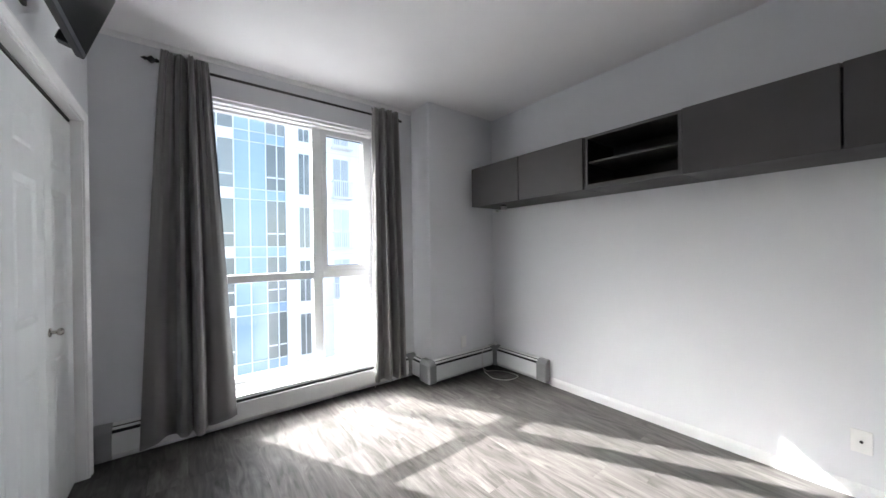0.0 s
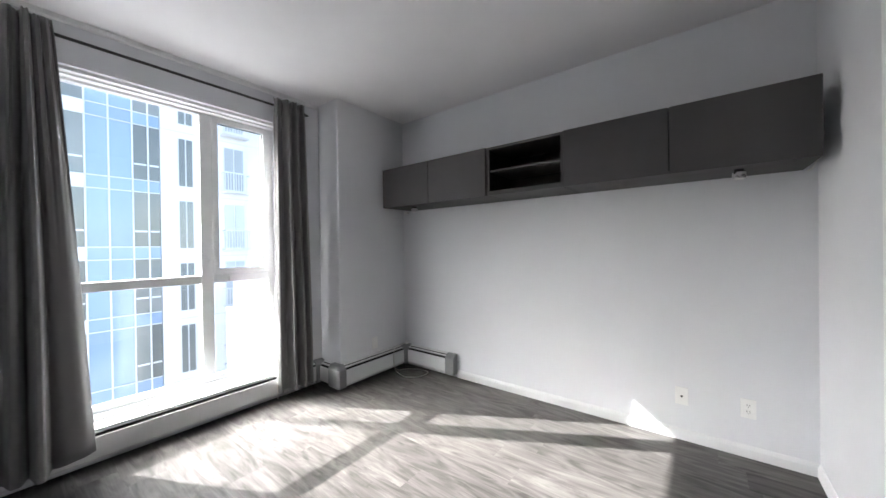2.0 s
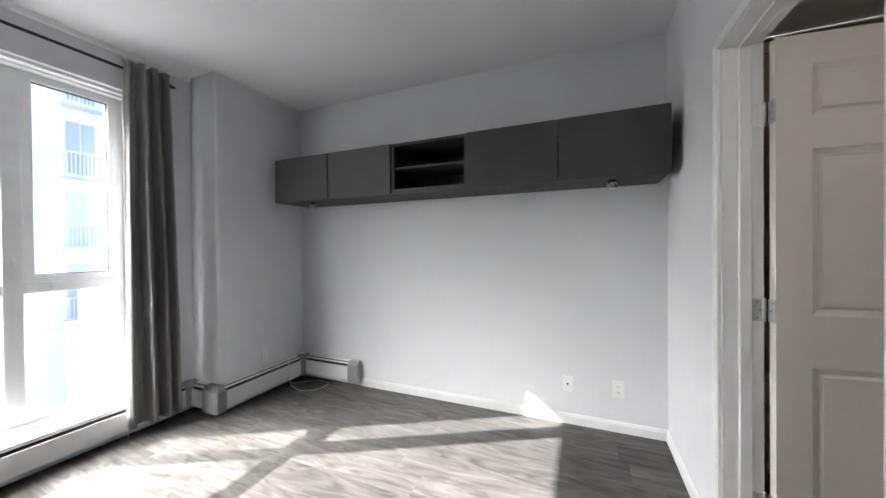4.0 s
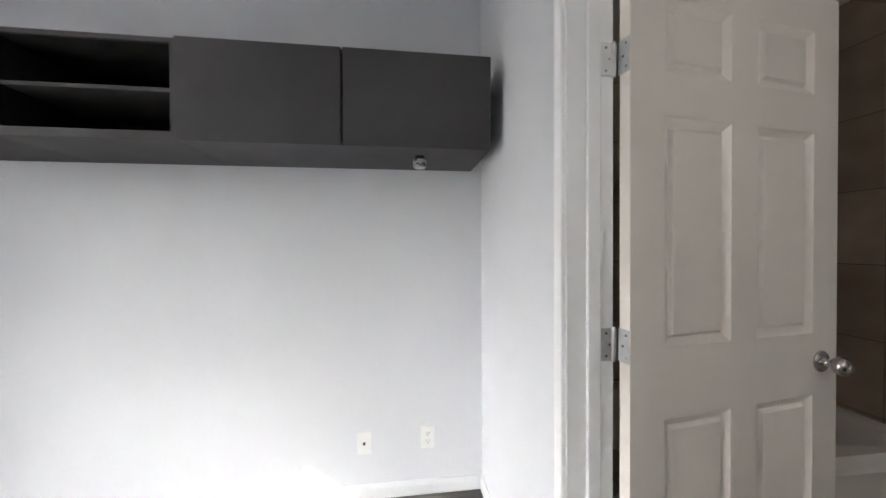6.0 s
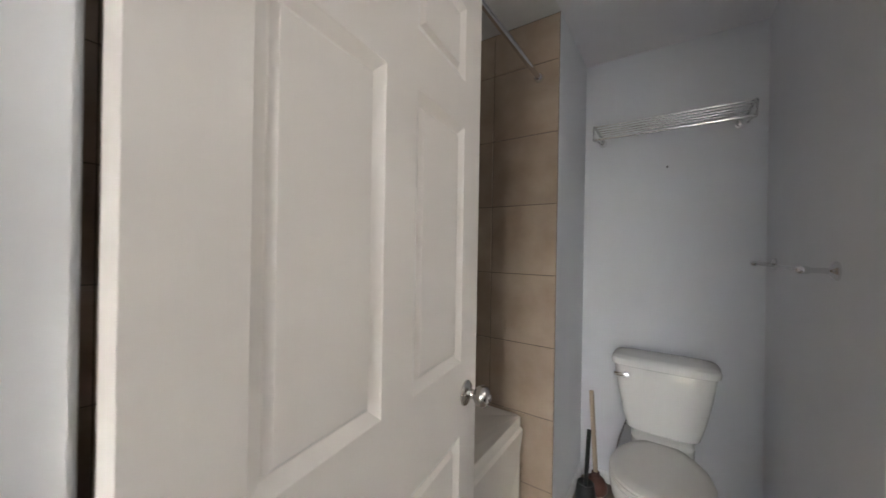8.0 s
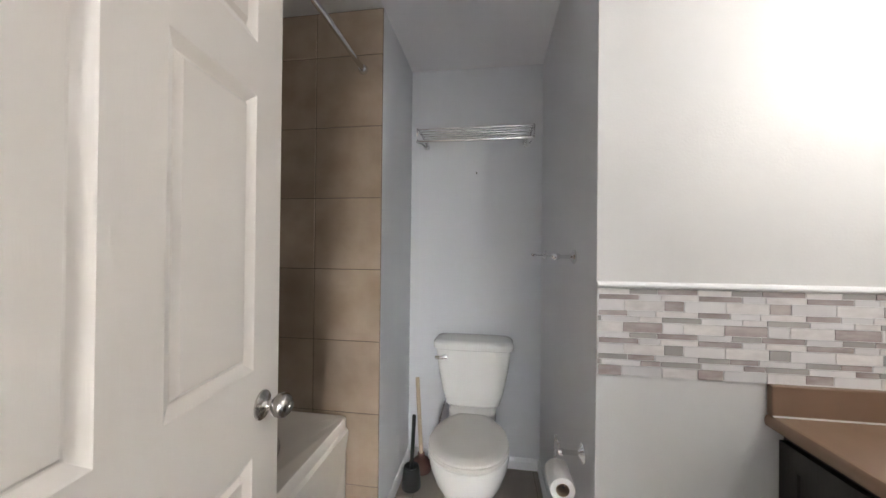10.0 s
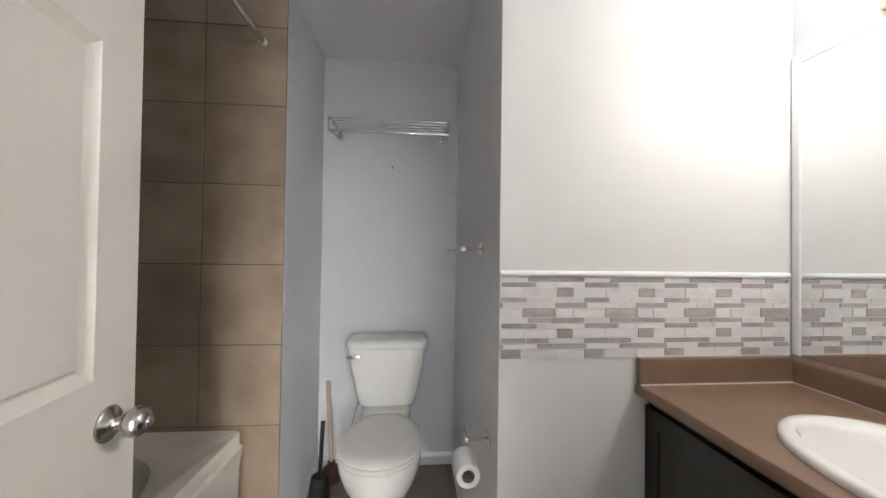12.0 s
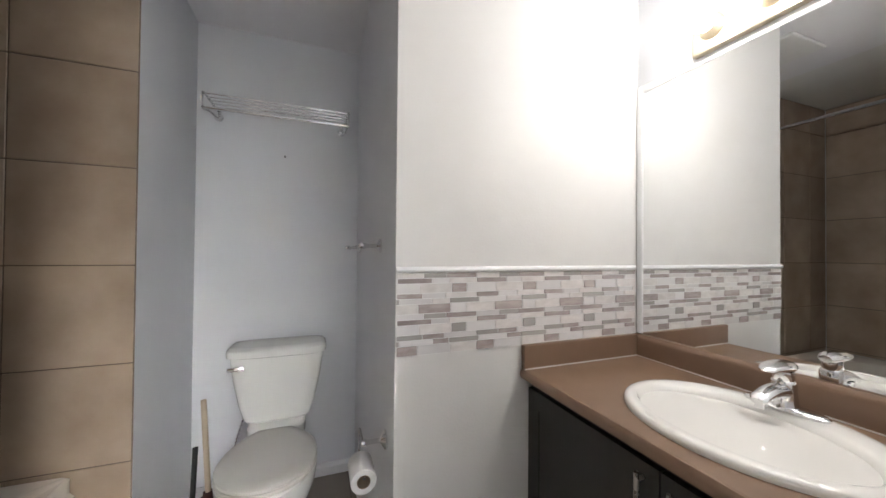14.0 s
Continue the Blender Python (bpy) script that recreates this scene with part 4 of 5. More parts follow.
neck = loft([oval(TXC, -5.12, z, w, d, 4, 32) for z, w, d in ((0.20, 0.09, 0.09), (0.34, 0.11, 0.12), (0.385, 0.13, 0.13), (0.425, 0.13, 0.115), (0.4355, 0.12, 0.10))])
part("tank_shelf", neck, PORCELAIN, toilet, "", True)
part("seat", loft([lid_ring(0.393, 0.178, 0.200, 0.245), lid_ring(0.396, 0.186, 0.207, 0.250), lid_ring(0.406, 0.187, 0.208, 0.250), lid_ring(0.410, 0.183, 0.204, 0.248)]), SEAT, toilet, "", True)
part("seat_lid", loft([lid_ring(0.413, 0.181, 0.202, 0.246), lid_ring(0.416, 0.186, 0.207, 0.250), lid_ring(0.425, 0.185, 0.206, 0.250), lid_ring(0.431, 0.176, 0.197, 0.244), lid_ring(0.434, 0.14, 0.16, 0.21)]), SEAT, toilet, "bone-coloured closed seat lid", True)
for sx in (-0.075, 0.075):
    part("seat_hinge", box(TXC + sx - 0.02, TXC + sx + 0.02, -5.056, -5.037, 0.393, 0.428, 0.006, 2), SEAT, toilet)
    part("bolt_cap", lathe([(0.014, 0), (0.013, 0.012), (0.007, 0.018), (0, 0.019)], (TXC + sx * 1.5, -4.86, 0.029), (0, 0, 1), 16), PORCELAIN, toilet, "", True)
part("supply_hose", tube([(TXC + 0.155, -5.16, 0.45), (TXC + 0.19, -5.18, 0.33), (TXC + 0.21, -5.22, 0.22), (TXC + 0.205, -5.265, 0.17)], 0.006), CHROME, toilet, "braided supply hose", True)

# ---- brush and plunger ----
brush = thing("toilet_brush", (-0.978, -5.02, 0), "black plastic toilet brush standing in its holder", "toilet brush")
part("holder", lathe([(0, 0), (0.050, 0), (0.054, 0.01), (0.050, 0.06), (0.042, 0.115), (0.040, 0.118), (0.036, 0.112), (0, 0.10)], (-0.978, -5.02, 0), (0, 0, 1), 28), BLACK_PLASTIC, brush, "", True)
part("handle", rod((-0.978, -5.02, 0.10), (-0.996, -4.995, 0.408), 0.0105), BLACK_PLASTIC, brush, "", True)
plunger = thing("plunger", (-1.0, -5.175, 0), "plunger with a pale wooden handle and red-brown cup", "plunger")
part("cup", lathe([(0.060, 0), (0.064, 0.008), (0.060, 0.035), (0.045, 0.062), (0.024, 0.075), (0.020, 0.100), (0, 0.101)], (-1.0, -5.175, 0), (0, 0, 1), 28), RUBBER, plunger, "", True)
part("handle", rod((-1.0, -5.175, 0.10), (-0.964, -5.215, 0.530), 0.0125), WOOD, plunger, "", True)

# ---- towel shelf, bar, paper ----
rack = thing("towel_rack", (-1.304, BACK_Y + 0.1, 2.0), "chrome towel shelf of parallel rods", "towel rack")
RZ, RL, RR_ = 2.000, -1.624, -0.984
for k in range(5):
    yk = BACK_Y + 0.035 + k * 0.040
    part("rod", rod((RL, yk, RZ), (RR_, yk, RZ), 0.0046), CHROME, rack, "", True)
part("front_rail", rod((RL - 0.003, BACK_Y + 0.208, RZ - 0.072), (RR_ + 0.003, BACK_Y + 0.208, RZ - 0.072), 0.0072), CHROME, rack, "", True)
for ex in (RL - 0.002, RR_ + 0.002):
    part("end_frame", tube([(ex, BACK_Y + 0.012, RZ), (ex, BACK_Y + 0.10, RZ + 0.001), (ex, BACK_Y + 0.195, RZ), (ex, BACK_Y + 0.222, RZ - 0.012), (ex, BACK_Y + 0.226, RZ - 0.036), (ex, BACK_Y + 0.220, RZ - 0.062), (ex, BACK_Y + 0.204, RZ - 0.074), (ex, BACK_Y + 0.11, RZ - 0.052), (ex, BACK_Y + 0.012, RZ - 0.040)], 0.0058), CHROME, rack, "", True)
for ex in (-1.602, -0.994):
    pl = box(ex - 0.012, ex + 0.012, BACK_Y + 0.0005, BACK_Y + 0.009, 1.945, 2.012, 0.004, 2)
    lathe([(0, 0), (0.021, 0), (0.021, 0.004), (0.015, 0.010), (0.012, 0.020), (0, 0.022)], (ex, BACK_Y + 0.0006, 1.960), (0, 1, 0), 18, pl)
    part("bracket", pl, CHROME, rack, "", True)
tagged(part("wall_nail", rod((-1.309, BACK_Y + 0.0005, 1.786), (-1.309, BACK_Y + 0.014, 1.790), 0.0035), BLACK), "small dark nail remaining in the wall", "nail")

bar = thing("towel_bar", (ALC_R + 0.04, -4.77, 1.29), "chrome posts holding a clear towel bar", "towel bar")
for yy in (-4.462, -5.105):
    part("post", lathe([(0, 0), (0.026, 0), (0.026, 0.005), (0.018, 0.010), (0.008, 0.016), (0.007, 0.050), (0.011, 0.056), (0.011, 0.074), (0.006, 0.080), (0, 0.081)], (ALC_R + 0.0004, yy, 1.29), (1, 0, 0), 22), CHROME, bar, "", True)
part("bar", rod((ALC_R + 0.066, -5.094, 1.29), (ALC_R + 0.066, -4.473, 1.29), 0.0045), CLEAR, bar, "clear acrylic bar", True)
holder = thing("paper_holder", (ALC_R + 0.05, -4.326, 0.667), "chrome toilet paper hook on the wall", "paper holder")
part("post", lathe([(0, 0), (0.030, 0), (0.030, 0.005), (0.020, 0.010), (0.008, 0.018), (0.007, 0.058), (0.011, 0.064), (0.010, 0.078), (0, 0.080)], (ALC_R + 0.0004, -4.326, 0.667), (1, 0, 0), 22), CHROME, holder, "", True)
part("hook", tube([(ALC_R + 0.070, -4.326, 0.667), (ALC_R + 0.078, -4.345, 0.692), (ALC_R + 0.078, -4.375, 0.688), (ALC_R + 0.078, -4.385, 0.655), (ALC_R + 0.078, -4.385, 0.620), (ALC_R + 0.078, -4.37, 0.608), (ALC_R + 0.078, -4.245, 0.608)], 0.0042), CHROME, holder, "", True)
roll = thing("toilet_paper_roll", (ALC_R + 0.078, -4.305, 0.592), "white toilet paper roll on the hook", "toilet paper")
tube_prof = [(0.020, 0.0), (0.036, 0.0), (0.038, 0.003), (0.038, 0.097), (0.036, 0.100), (0.020, 0.100)]
rb = bmesh.new()
axis_m = Matrix.Translation((ALC_R + 0.078, -4.355, 0.592)) @ axis_turn((0, 1, 0))
rings = [[rb.verts.new(axis_m @ Vector((r * math.cos(2 * math.pi * i / 32), r * math.sin(2 * math.pi * i / 32), h))) for i in range(32)] for r, h in tube_prof]
for a, b in zip(rings, rings[1:] + rings[:1]):
    for i in range(32):
        rb.faces.new([a[i], a[(i + 1) % 32], b[(i + 1) % 32], b[i]])
part("paper", rb, PAPER, roll, "", True)
rb = bmesh.new()
rings = [[rb.verts.new(axis_m @ Vector((r * math.cos(2 * math.pi * i / 32), r * math.sin(2 * math.pi * i / 32), h))) for i in range(32)] for r, h in ((0.0195, 0.0), (0.0195, 0.1003), (0.0185, 0.1003), (0.0185, 0.0))]
for a, b in zip(rings, rings[1:] + rings[:1]):
    for i in range(32):
        rb.faces.new([a[i], a[(i + 1) % 32], b[(i + 1) % 32], b[i]])
part("cardboard_core", rb, CARD, roll, "brown cardboard core", True)

# ---- vanity ----
VF, VN, CTOP = -2.123, BATH_N - 0.004, 0.886
SCX, SCY, SRX, SRY = -2.380, -3.72, 0.204, 0.250
vanity = thing("vanity_cabinet", (-2.44, (VAN_Y + VN) / 2, 0), "espresso brown vanity cabinet with panel doors", "cabinet")
part("body", boxes((VAN_X + 0.001, VF - 0.045, VAN_Y + 0.001, VAN_Y + 0.019, 0.09, 0.849), (VAN_X + 0.001, VF - 0.045, VN - 0.018, VN, 0.09, 0.849), (VAN_X + 0.001, VF - 0.045, VAN_Y + 0.019, VN - 0.018, 0.09, 0.108), (VF - 0.063, VF - 0.045, VAN_Y + 0.019, VN - 0.018, 0.80, 0.849), (VF - 0.063, VF - 0.045, VAN_Y + 0.019, VN - 0.018, 0.108, 0.128)), VANITY, vanity)
part("toe_kick", boxes((VAN_X + 0.001, VF - 0.10, VAN_Y + 0.001, VN, 0.0, 0.089)), VANITY, vanity)
VMID = -3.738
for y0, y1, hy_ in ((VAN_Y + 0.012, VMID - 0.002, VMID - 0.036), (VMID + 0.002, VN - 0.012, VMID + 0.036)):
    lf = panel_leaf(y1 - y0, 0.70, 0.018, [(0.052, y1 - y0 - 0.052)], [(0.055, 0.645)], ((0.0015, -0.006),))
    lf.transform(Matrix.Translation((VF - 0.026, y1, 0.125)) @ pose(0, 0, 0, 0, 0, -90))
    dr = part("door", lf, VANITY, vanity)
    hd = rod((VF - 0.004, hy_, 0.675), (VF - 0.004, hy_, 0.808), 0.0055)
    rod((VF - 0.0258, hy_, 0.69), (VF - 0.004, hy_, 0.69), 0.0045, 10, hd)
    rod((VF - 0.0258, hy_, 0.793), (VF - 0.004, hy_, 0.793), 0.0045, 10, hd)
    part("handle", hd, NICKEL, dr, "brushed nickel bar handle", True)

counter = thing("countertop", (-2.43, (VAN_Y + VN) / 2, 0.85), "brown solid-surface countertop with rounded edge and backsplash", "countertop")
top = bmesh.new()
hole = oval(SCX, SCY, CTOP, SRX - 0.02, SRY - 0.02, 2.0, 48)
x0, x1, y0, y1 = VAN_X + 0.001, VF, VAN_Y + 0.001, VN


def to_edge(p):
    """The point of the slab's outline that lies out from the bowl's middle through p."""
    d = Vector((p.x - SCX, p.y - SCY))
    k = min((x1 - 0.012 - SCX) / d.x if d.x > 1e-6 else 1e9, (x0 - SCX) / d.x if d.x < -1e-6 else 1e9, (y1 - SCY) / d.y if d.y > 1e-6 else 1e9, (y0 - SCY) / d.y if d.y < -1e-6 else 1e9)
    return Vector((SCX + d.x * k, SCY + d.y * k, CTOP))


rim_pts = [to_edge(p) for p in hole]
corner_pts = [Vector((x1 - 0.012, y1, CTOP)), Vector((x0, y1, CTOP)), Vector((x0, y0, CTOP)), Vector((x1 - 0.012, y0, CTOP))]
for c in corner_pts:
    near = min(range(48), key=lambda i: (rim_pts[i] - c).length)
    rim_pts[near] = c
hv = [top.verts.new(p) for p in hole]
hv2 = [top.verts.new(p - Vector((0, 0, 0.036))) for p in hole]
ov = [top.verts.new(p) for p in rim_pts]
ov2 = [top.verts.new(p - Vector((0, 0, 0.036))) for p in rim_pts]
for i in range(48):
    k = (i + 1) % 48
    top.faces.new([hv[i], ov[i], ov[k], hv[k]])
    top.faces.new([hv2[i], hv2[k], ov2[k], ov2[i]])
    top.faces.new([hv[i], hv[k], hv2[k], hv2[i]])
    top.faces.new([ov[i], ov2[i], ov2[k], ov[k]])
part("top", top, COUNTER, counter)
nose = [(x1 - 0.0125, CTOP), (x1 - 0.006, CTOP - 0.001), (x1 - 0.001, CTOP - 0.007), (x1 + 0.001, CTOP - 0.018), (x1 - 0.002, CTOP - 0.030), (x1 - 0.0125, CTOP - 0.036)]
part("front_edge", loft([[Vector((a, y, z)) for a, z in nose] for y in (y0, y1)]), COUNTER, counter, "", True)
part("side_splash", box(VAN_X + 0.022, x1 - 0.004, VAN_Y + 0.0008, VAN_Y + 0.020, CTOP + 0.0005, 0.966, 0.003, 2), COUNTER, counter)
splash_prof = [(VAN_X + 0.001, CTOP + 0.0005), (VAN_X + 0.026, CTOP + 0.0005), (VAN_X + 0.026, 0.948), (VAN_X + 0.023, 0.958), (VAN_X + 0.016, 0.965), (VAN_X + 0.001, 0.966)]
part("back_splash", loft([[Vector((a, y, z)) for a, z in splash_prof] for y in (VAN_Y + 0.001, VN)]), COUNTER, counter, "", True)
part("caulk_line", boxes((VAN_X + 0.026, x1 - 0.005, VAN_Y + 0.0202, VAN_Y + 0.0235, CTOP + 0.0003, CTOP + 0.0035), (VAN_X + 0.0262, VAN_X + 0.029, VAN_Y + 0.024, VN, CTOP + 0.0003, CTOP + 0.003), (VAN_X + 0.02, x1 - 0.004, VAN_Y + 0.001, VAN_Y + 0.006, 0.9662, 0.9695)), CAULK, counter)

sink = thing("sink", (SCX, SCY, CTOP), "oval bone-white drop-in sink", "sink")
basin = bmesh.new()
# each ring: inset along x, inset along y, height, shift away from the wall
prof = [(0.0, 0.0, 0.0006, 0.0), (0.0, 0.0, 0.007, 0.0), (-0.003, -0.003, 0.013, 0.0), (-0.010, -0.010, 0.017, 0.0), (-0.022, -0.022, 0.0185, 0.002), (-0.046, -0.034, 0.017, 0.014), (-0.055, -0.042, 0.011, 0.020), (-0.060, -0.050, -0.002, 0.022), (-0.070, -0.064, -0.035, 0.022), (-0.088, -0.090, -0.085, 0.022), (-0.112, -0.132, -0.125, 0.022), (-0.145, -0.185, -0.142, 0.022), (-0.186, -0.236, -0.146, 0.022)]
rings = [[basin.verts.new(p) for p in oval(SCX + shift, SCY, CTOP + dz, SRX + dx, SRY + dy, 2.0, 72)] for dx, dy, dz, shift in prof]
skin(basin, rings)
part("basin", basin, BASIN, sink, "", True)
part("drain", lathe([(0, 0), (0.021, 0), (0.021, 0.003), (0.012, 0.004), (0, 0.003)], (SCX + 0.022, SCY, CTOP - 0.1458), (0, 0, 1), 20), CHROME, sink, "chrome drain", True)
part("overflow", lathe([(0, 0), (0.009, 0), (0.009, 0.002), (0, 0.002)], (SCX + 0.148, SCY, CTOP - 0.045), (-1, 0, 0.3), 16), BLACK, sink, "dark overflow hole")

FX = -2.54
faucet = thing("faucet", (FX, SCY, CTOP + 0.016), "chrome single-lever bathroom faucet", "faucet")
FZ = CTOP + 0.0175
part("base_plate", loft([oval(FX, SCY, z, a, b, 2.3, 40) for z, a, b in ((FZ, 0.027, 0.080), (FZ + 0.005, 0.027, 0.080), (FZ + 0.009, 0.023, 0.075), (FZ + 0.0105, 0.012, 0.060))]), CHROME, faucet, "", True)
part("body", loft([oval(FX + s, SCY, FZ + z, a, b, 2.2, 28) for z, a, b, s in ((0.008, 0.025, 0.028, 0), (0.02, 0.023, 0.025, 0), (0.04, 0.022, 0.023, 0), (0.062, 0.022, 0.023, 0.002), (0.068, 0.020, 0.021, 0.003), (0.072, 0.016, 0.016, 0.003))]), CHROME, faucet, "", True)
sp = []
for k in range(13):
    u = k / 12
    cx_, cz_ = FX + 0.008 + 0.098 * u, FZ + 0.044 + 0.006 * math.sin(u * 3.0) - 0.013 * u * u
    wide, tall = 0.021 - 0.003 * u, 0.018 - 0.007 * u
    if k == 12:
        wide, tall = wide * 0.72, tall * 0.6
    sp.append([Vector((cx_, SCY + math.cos(2 * math.pi * i / 18) * wide, cz_ + math.sin(2 * math.pi * i / 18) * tall)) for i in range(18)])
part("spout", loft(sp), CHROME, faucet, "", True)
part("aerator", lathe([(0, 0), (0.010, 0), (0.010, 0.012), (0, 0.012)], (FX + 0.092, SCY, FZ + 0.015), (0, 0, 1), 16), CHROME, faucet, "", True)
lv = []
for k in range(13):
    u = k / 12
    w = 0.025 * math.sqrt(max(0.02, 1 - (2 * u - 0.92) ** 2 * 0.86))
    cx_, cz_ = FX - 0.030 + 0.112 * u, FZ + 0.098 + 0.004 * math.sin(3.0 * u)
    lv.append([Vector((cx_, SCY + math.cos(2 * math.pi * i / 18) * w, cz_ + math.sin(2 * math.pi * i / 18) * w * (0.70 - 0.30 * u))) for i in range(18)])
part("lever", loft(lv), CHROME, faucet, "", True)
part("neck", lathe([(0, 0), (0.019, 0), (0.021, 0.008), (0.020, 0.022), (0, 0.024)], (FX + 0.003, SCY, FZ + 0.068), (0, 0, 1), 24), CHROME, faucet, "", True)

# ---- mirror and lamp above the vanity ----
MY0, MY1, MZ0, MZ1 = VAN_Y + 0.029, BATH_N - 0.03, 0.9672, 1.882
mirror = thing("mirror", (VAN_X, (MY0 + MY1) / 2, MZ0), "large wall mirror edged with slim white trim", "mirror")
part("glass", boxes((VAN_X + 0.0005, VAN_X + 0.006, MY0, MY1, MZ0, MZ1)), MIRROR, mirror)
part("side_trim", box(VAN_X + 0.0005, VAN_X + 0.010, MY0 - 0.0255, MY0 - 0.0005, 0.968, MZ1 + 0.032, 0.004, 2), TRIM, mirror)
part("top_trim", box(VAN_X + 0.0005, VAN_X + 0.010, MY0 + 0.0005, MY1, MZ1 + 0.0005, MZ1 + 0.032, 0.004, 2), TRIM, mirror)

LB0, LB1, LZ0, LZ1 = -3.987, -3.271, 1.906, 2.014
bar_light = thing("vanity_light", (VAN_X, (LB0 + LB1) / 2, 1.96), "lit vanity light bar with round bulbs", "lamp")
part("back_plate", box(VAN_X + 0.0005, VAN_X + 0.030, LB0, LB1, LZ0, LZ1, 0.005, 2), LAMP_METAL, bar_light, "pale brass back plate")
for k in range(5):
    by = LB0 + 0.062 + k * 0.148
    sk = part("socket", lathe([(0, 0), (0.034, 0), (0.034, 0.006), (0.026, 0.016), (0.022, 0.028), (0.018, 0.030), (0, 0.030)], (VAN_X + 0.0302, by, 1.972), (1, 0, 0), 24), LAMP_METAL, bar_light, "", True)
    part("bulb", lathe([(0, 0), (0.013, 0.0), (0.016, 0.006), (0.026, 0.016), (0.030, 0.032), (0.026, 0.049), (0.014, 0.059), (0, 0.062)], (VAN_X + 0.0605, by, 1.972), (1, 0, 0), 20), BULB_GLOW, bar_light, "glowing round bulb", True)

vent = thing("ceiling_vent", (-1.37, -4.35, BATH_CEILING), "white square ceiling fan cover", "vent")
part("cover", box(-1.53, -1.21, -4.47, -4.23, BATH_CEILING - 0.030, BATH_CEILING - 0.012, 0.008, 2), PLASTIC, vent)
part("frame", boxes((-1.51, -1.23, -4.45, -4.25, BATH_CEILING - 0.012, BATH_CEILING - 0.0004)), PLASTIC, vent)

# ---- chair rail and mosaic band ----
rail_prof = [(0.0005, 1.209), (0.008, 1.209), (0.011, 1.212), (0.012, 1.217), (0.010, 1.222), (0.006, 1.225), (0.0005, 1.226)]
structure("trim", loft([[Vector((x, VAN_Y + d, z)) for d, z in rail_prof] for x in (ALC_R, VAN_X + 0.017)]), TRIM, "white chair rail above the mosaic band", "trim")
mosaic = thing("backsplash", (-2.2, VAN_Y, 1.09), "marble and taupe mosaic band on the wall", "backsplash", kind="structure")
part("grout", boxes((VAN_X + 0.018, ALC_R - 0.0005, VAN_Y + 0.0004, VAN_Y + 0.0030, 0.9637, 1.208)), MOSAIC_GROUT, mosaic)
row_plan = ("120 t105 v145 m118", "5 v152 l80 m136", "250 v72 l147 m149", "3 v112 l103 m153", "241 t142 l143 m83", "96 v148 l74 m146",
            "121 t103 v146 l119", "5 v152 l80 m136", "249 t71 l147 m150", "3 t112 v100 l156", "163 v74 t146 l148", "3 v90 l150 m128")
tones = {"m": MARBLE, "l": LIGHT_TILE, "t": TAUPE_TILE, "v": MAUVE_TILE}
PERIOD, BAND = 0.2555, 0.243
heights = [0.0150, 0.0150, 0.0270] * 4
z = 0.9642 + BAND
rng = random.Random(11)
for plan, h in zip(row_plan, heights):
    first, *pieces = plan.split()
    total = sum(int(p[1:]) for p in pieces)
    x, k = ALC_R - 0.001 - (int(first) / 368 - 1) * PERIOD, 0
    h *= BAND / sum(heights)
    while x > VAN_X + 0.019:
        p = pieces[k % 3]
        w = int(p[1:]) / total * PERIOD
        hi_x, lo_x = min(x, ALC_R - 0.001), max(x - w, VAN_X + 0.0185)
        if hi_x - lo_x > 0.004:
            part("tile", box(lo_x + 0.0012, hi_x - 0.0012, VAN_Y + 0.003, VAN_Y + 0.0046 + rng.uniform(0, 0.0006), z - h + 0.0012, z - 0.0012), tones[p[0]], mosaic)
        x -= w
        k += 1
    z -= h

# ---- outdoors ----
# unseen reflector: an added pale deck throws sunlight up to the bedroom ceiling
DECK = material("sunlit_pale_gravel_roof", (0.50, 0.50, 0.49), 0.9, second=(0.42, 0.42, 0.41), scale=1.2, grain=0.4, grain_scale=30)
structure("podium_roof", boxes((-40, 30, 0.75, 18.1, -7.9, -7.6)), DECK, "added pale deck below the window that bounces sunlight upwards", "roof deck")
structure("ground", boxes((-900, 900, 6, 1500, -14.2, -14.0)), GROUND, "grey asphalt ground far below", "ground")
GZ, FACE_Y = -14.0, 18.0
wing = thing("neighbour_building", (6, 11, -7.6), "low white building with a stepped parapet", "building")
WHITE_WALL = material("white_render_wall", (0.80, 0.80, 0.79), 0.8, second=(0.76, 0.76, 0.75), scale=0.8, grain=0.2)
part("wall", boxes((1.42, 1.84, 9.0, 9.3, -7.6, -0.50), (1.84, 2.38, 9.0, 9.3, -7.6, -0.10), (2.38, 3.34, 9.0, 9.3, -7.6, 0.22), (3.34, 12, 9.0, 14, -7.6, 0.53)), WHITE_WALL, wing)
tower = thing("apartment_building", (5, FACE_Y, GZ), "white apartment building with a blue glazed bay", "building")
part("wall", boxes((-2.2, 1.75, FACE_Y + 0.12, FACE_Y + 9, GZ, 16.0), (1.75, 22, FACE_Y, FACE_Y + 9, GZ, 16.0)), FACADE, tower)
part("roof", boxes((-2.4, 22.2, FACE_Y - 0.2, FACE_Y + 9.2, 16.0, 16.4)), ROOF, tower)


def shared_box(name, w, h, d, mat):
    bm = box(-w / 2, w / 2, -d / 2, d / 2, -h / 2, h / 2)
    data = bpy.data.meshes.new(name)
    bm.to_mesh(data)
    bm.free()
    data.materials.append(mat)
    return data


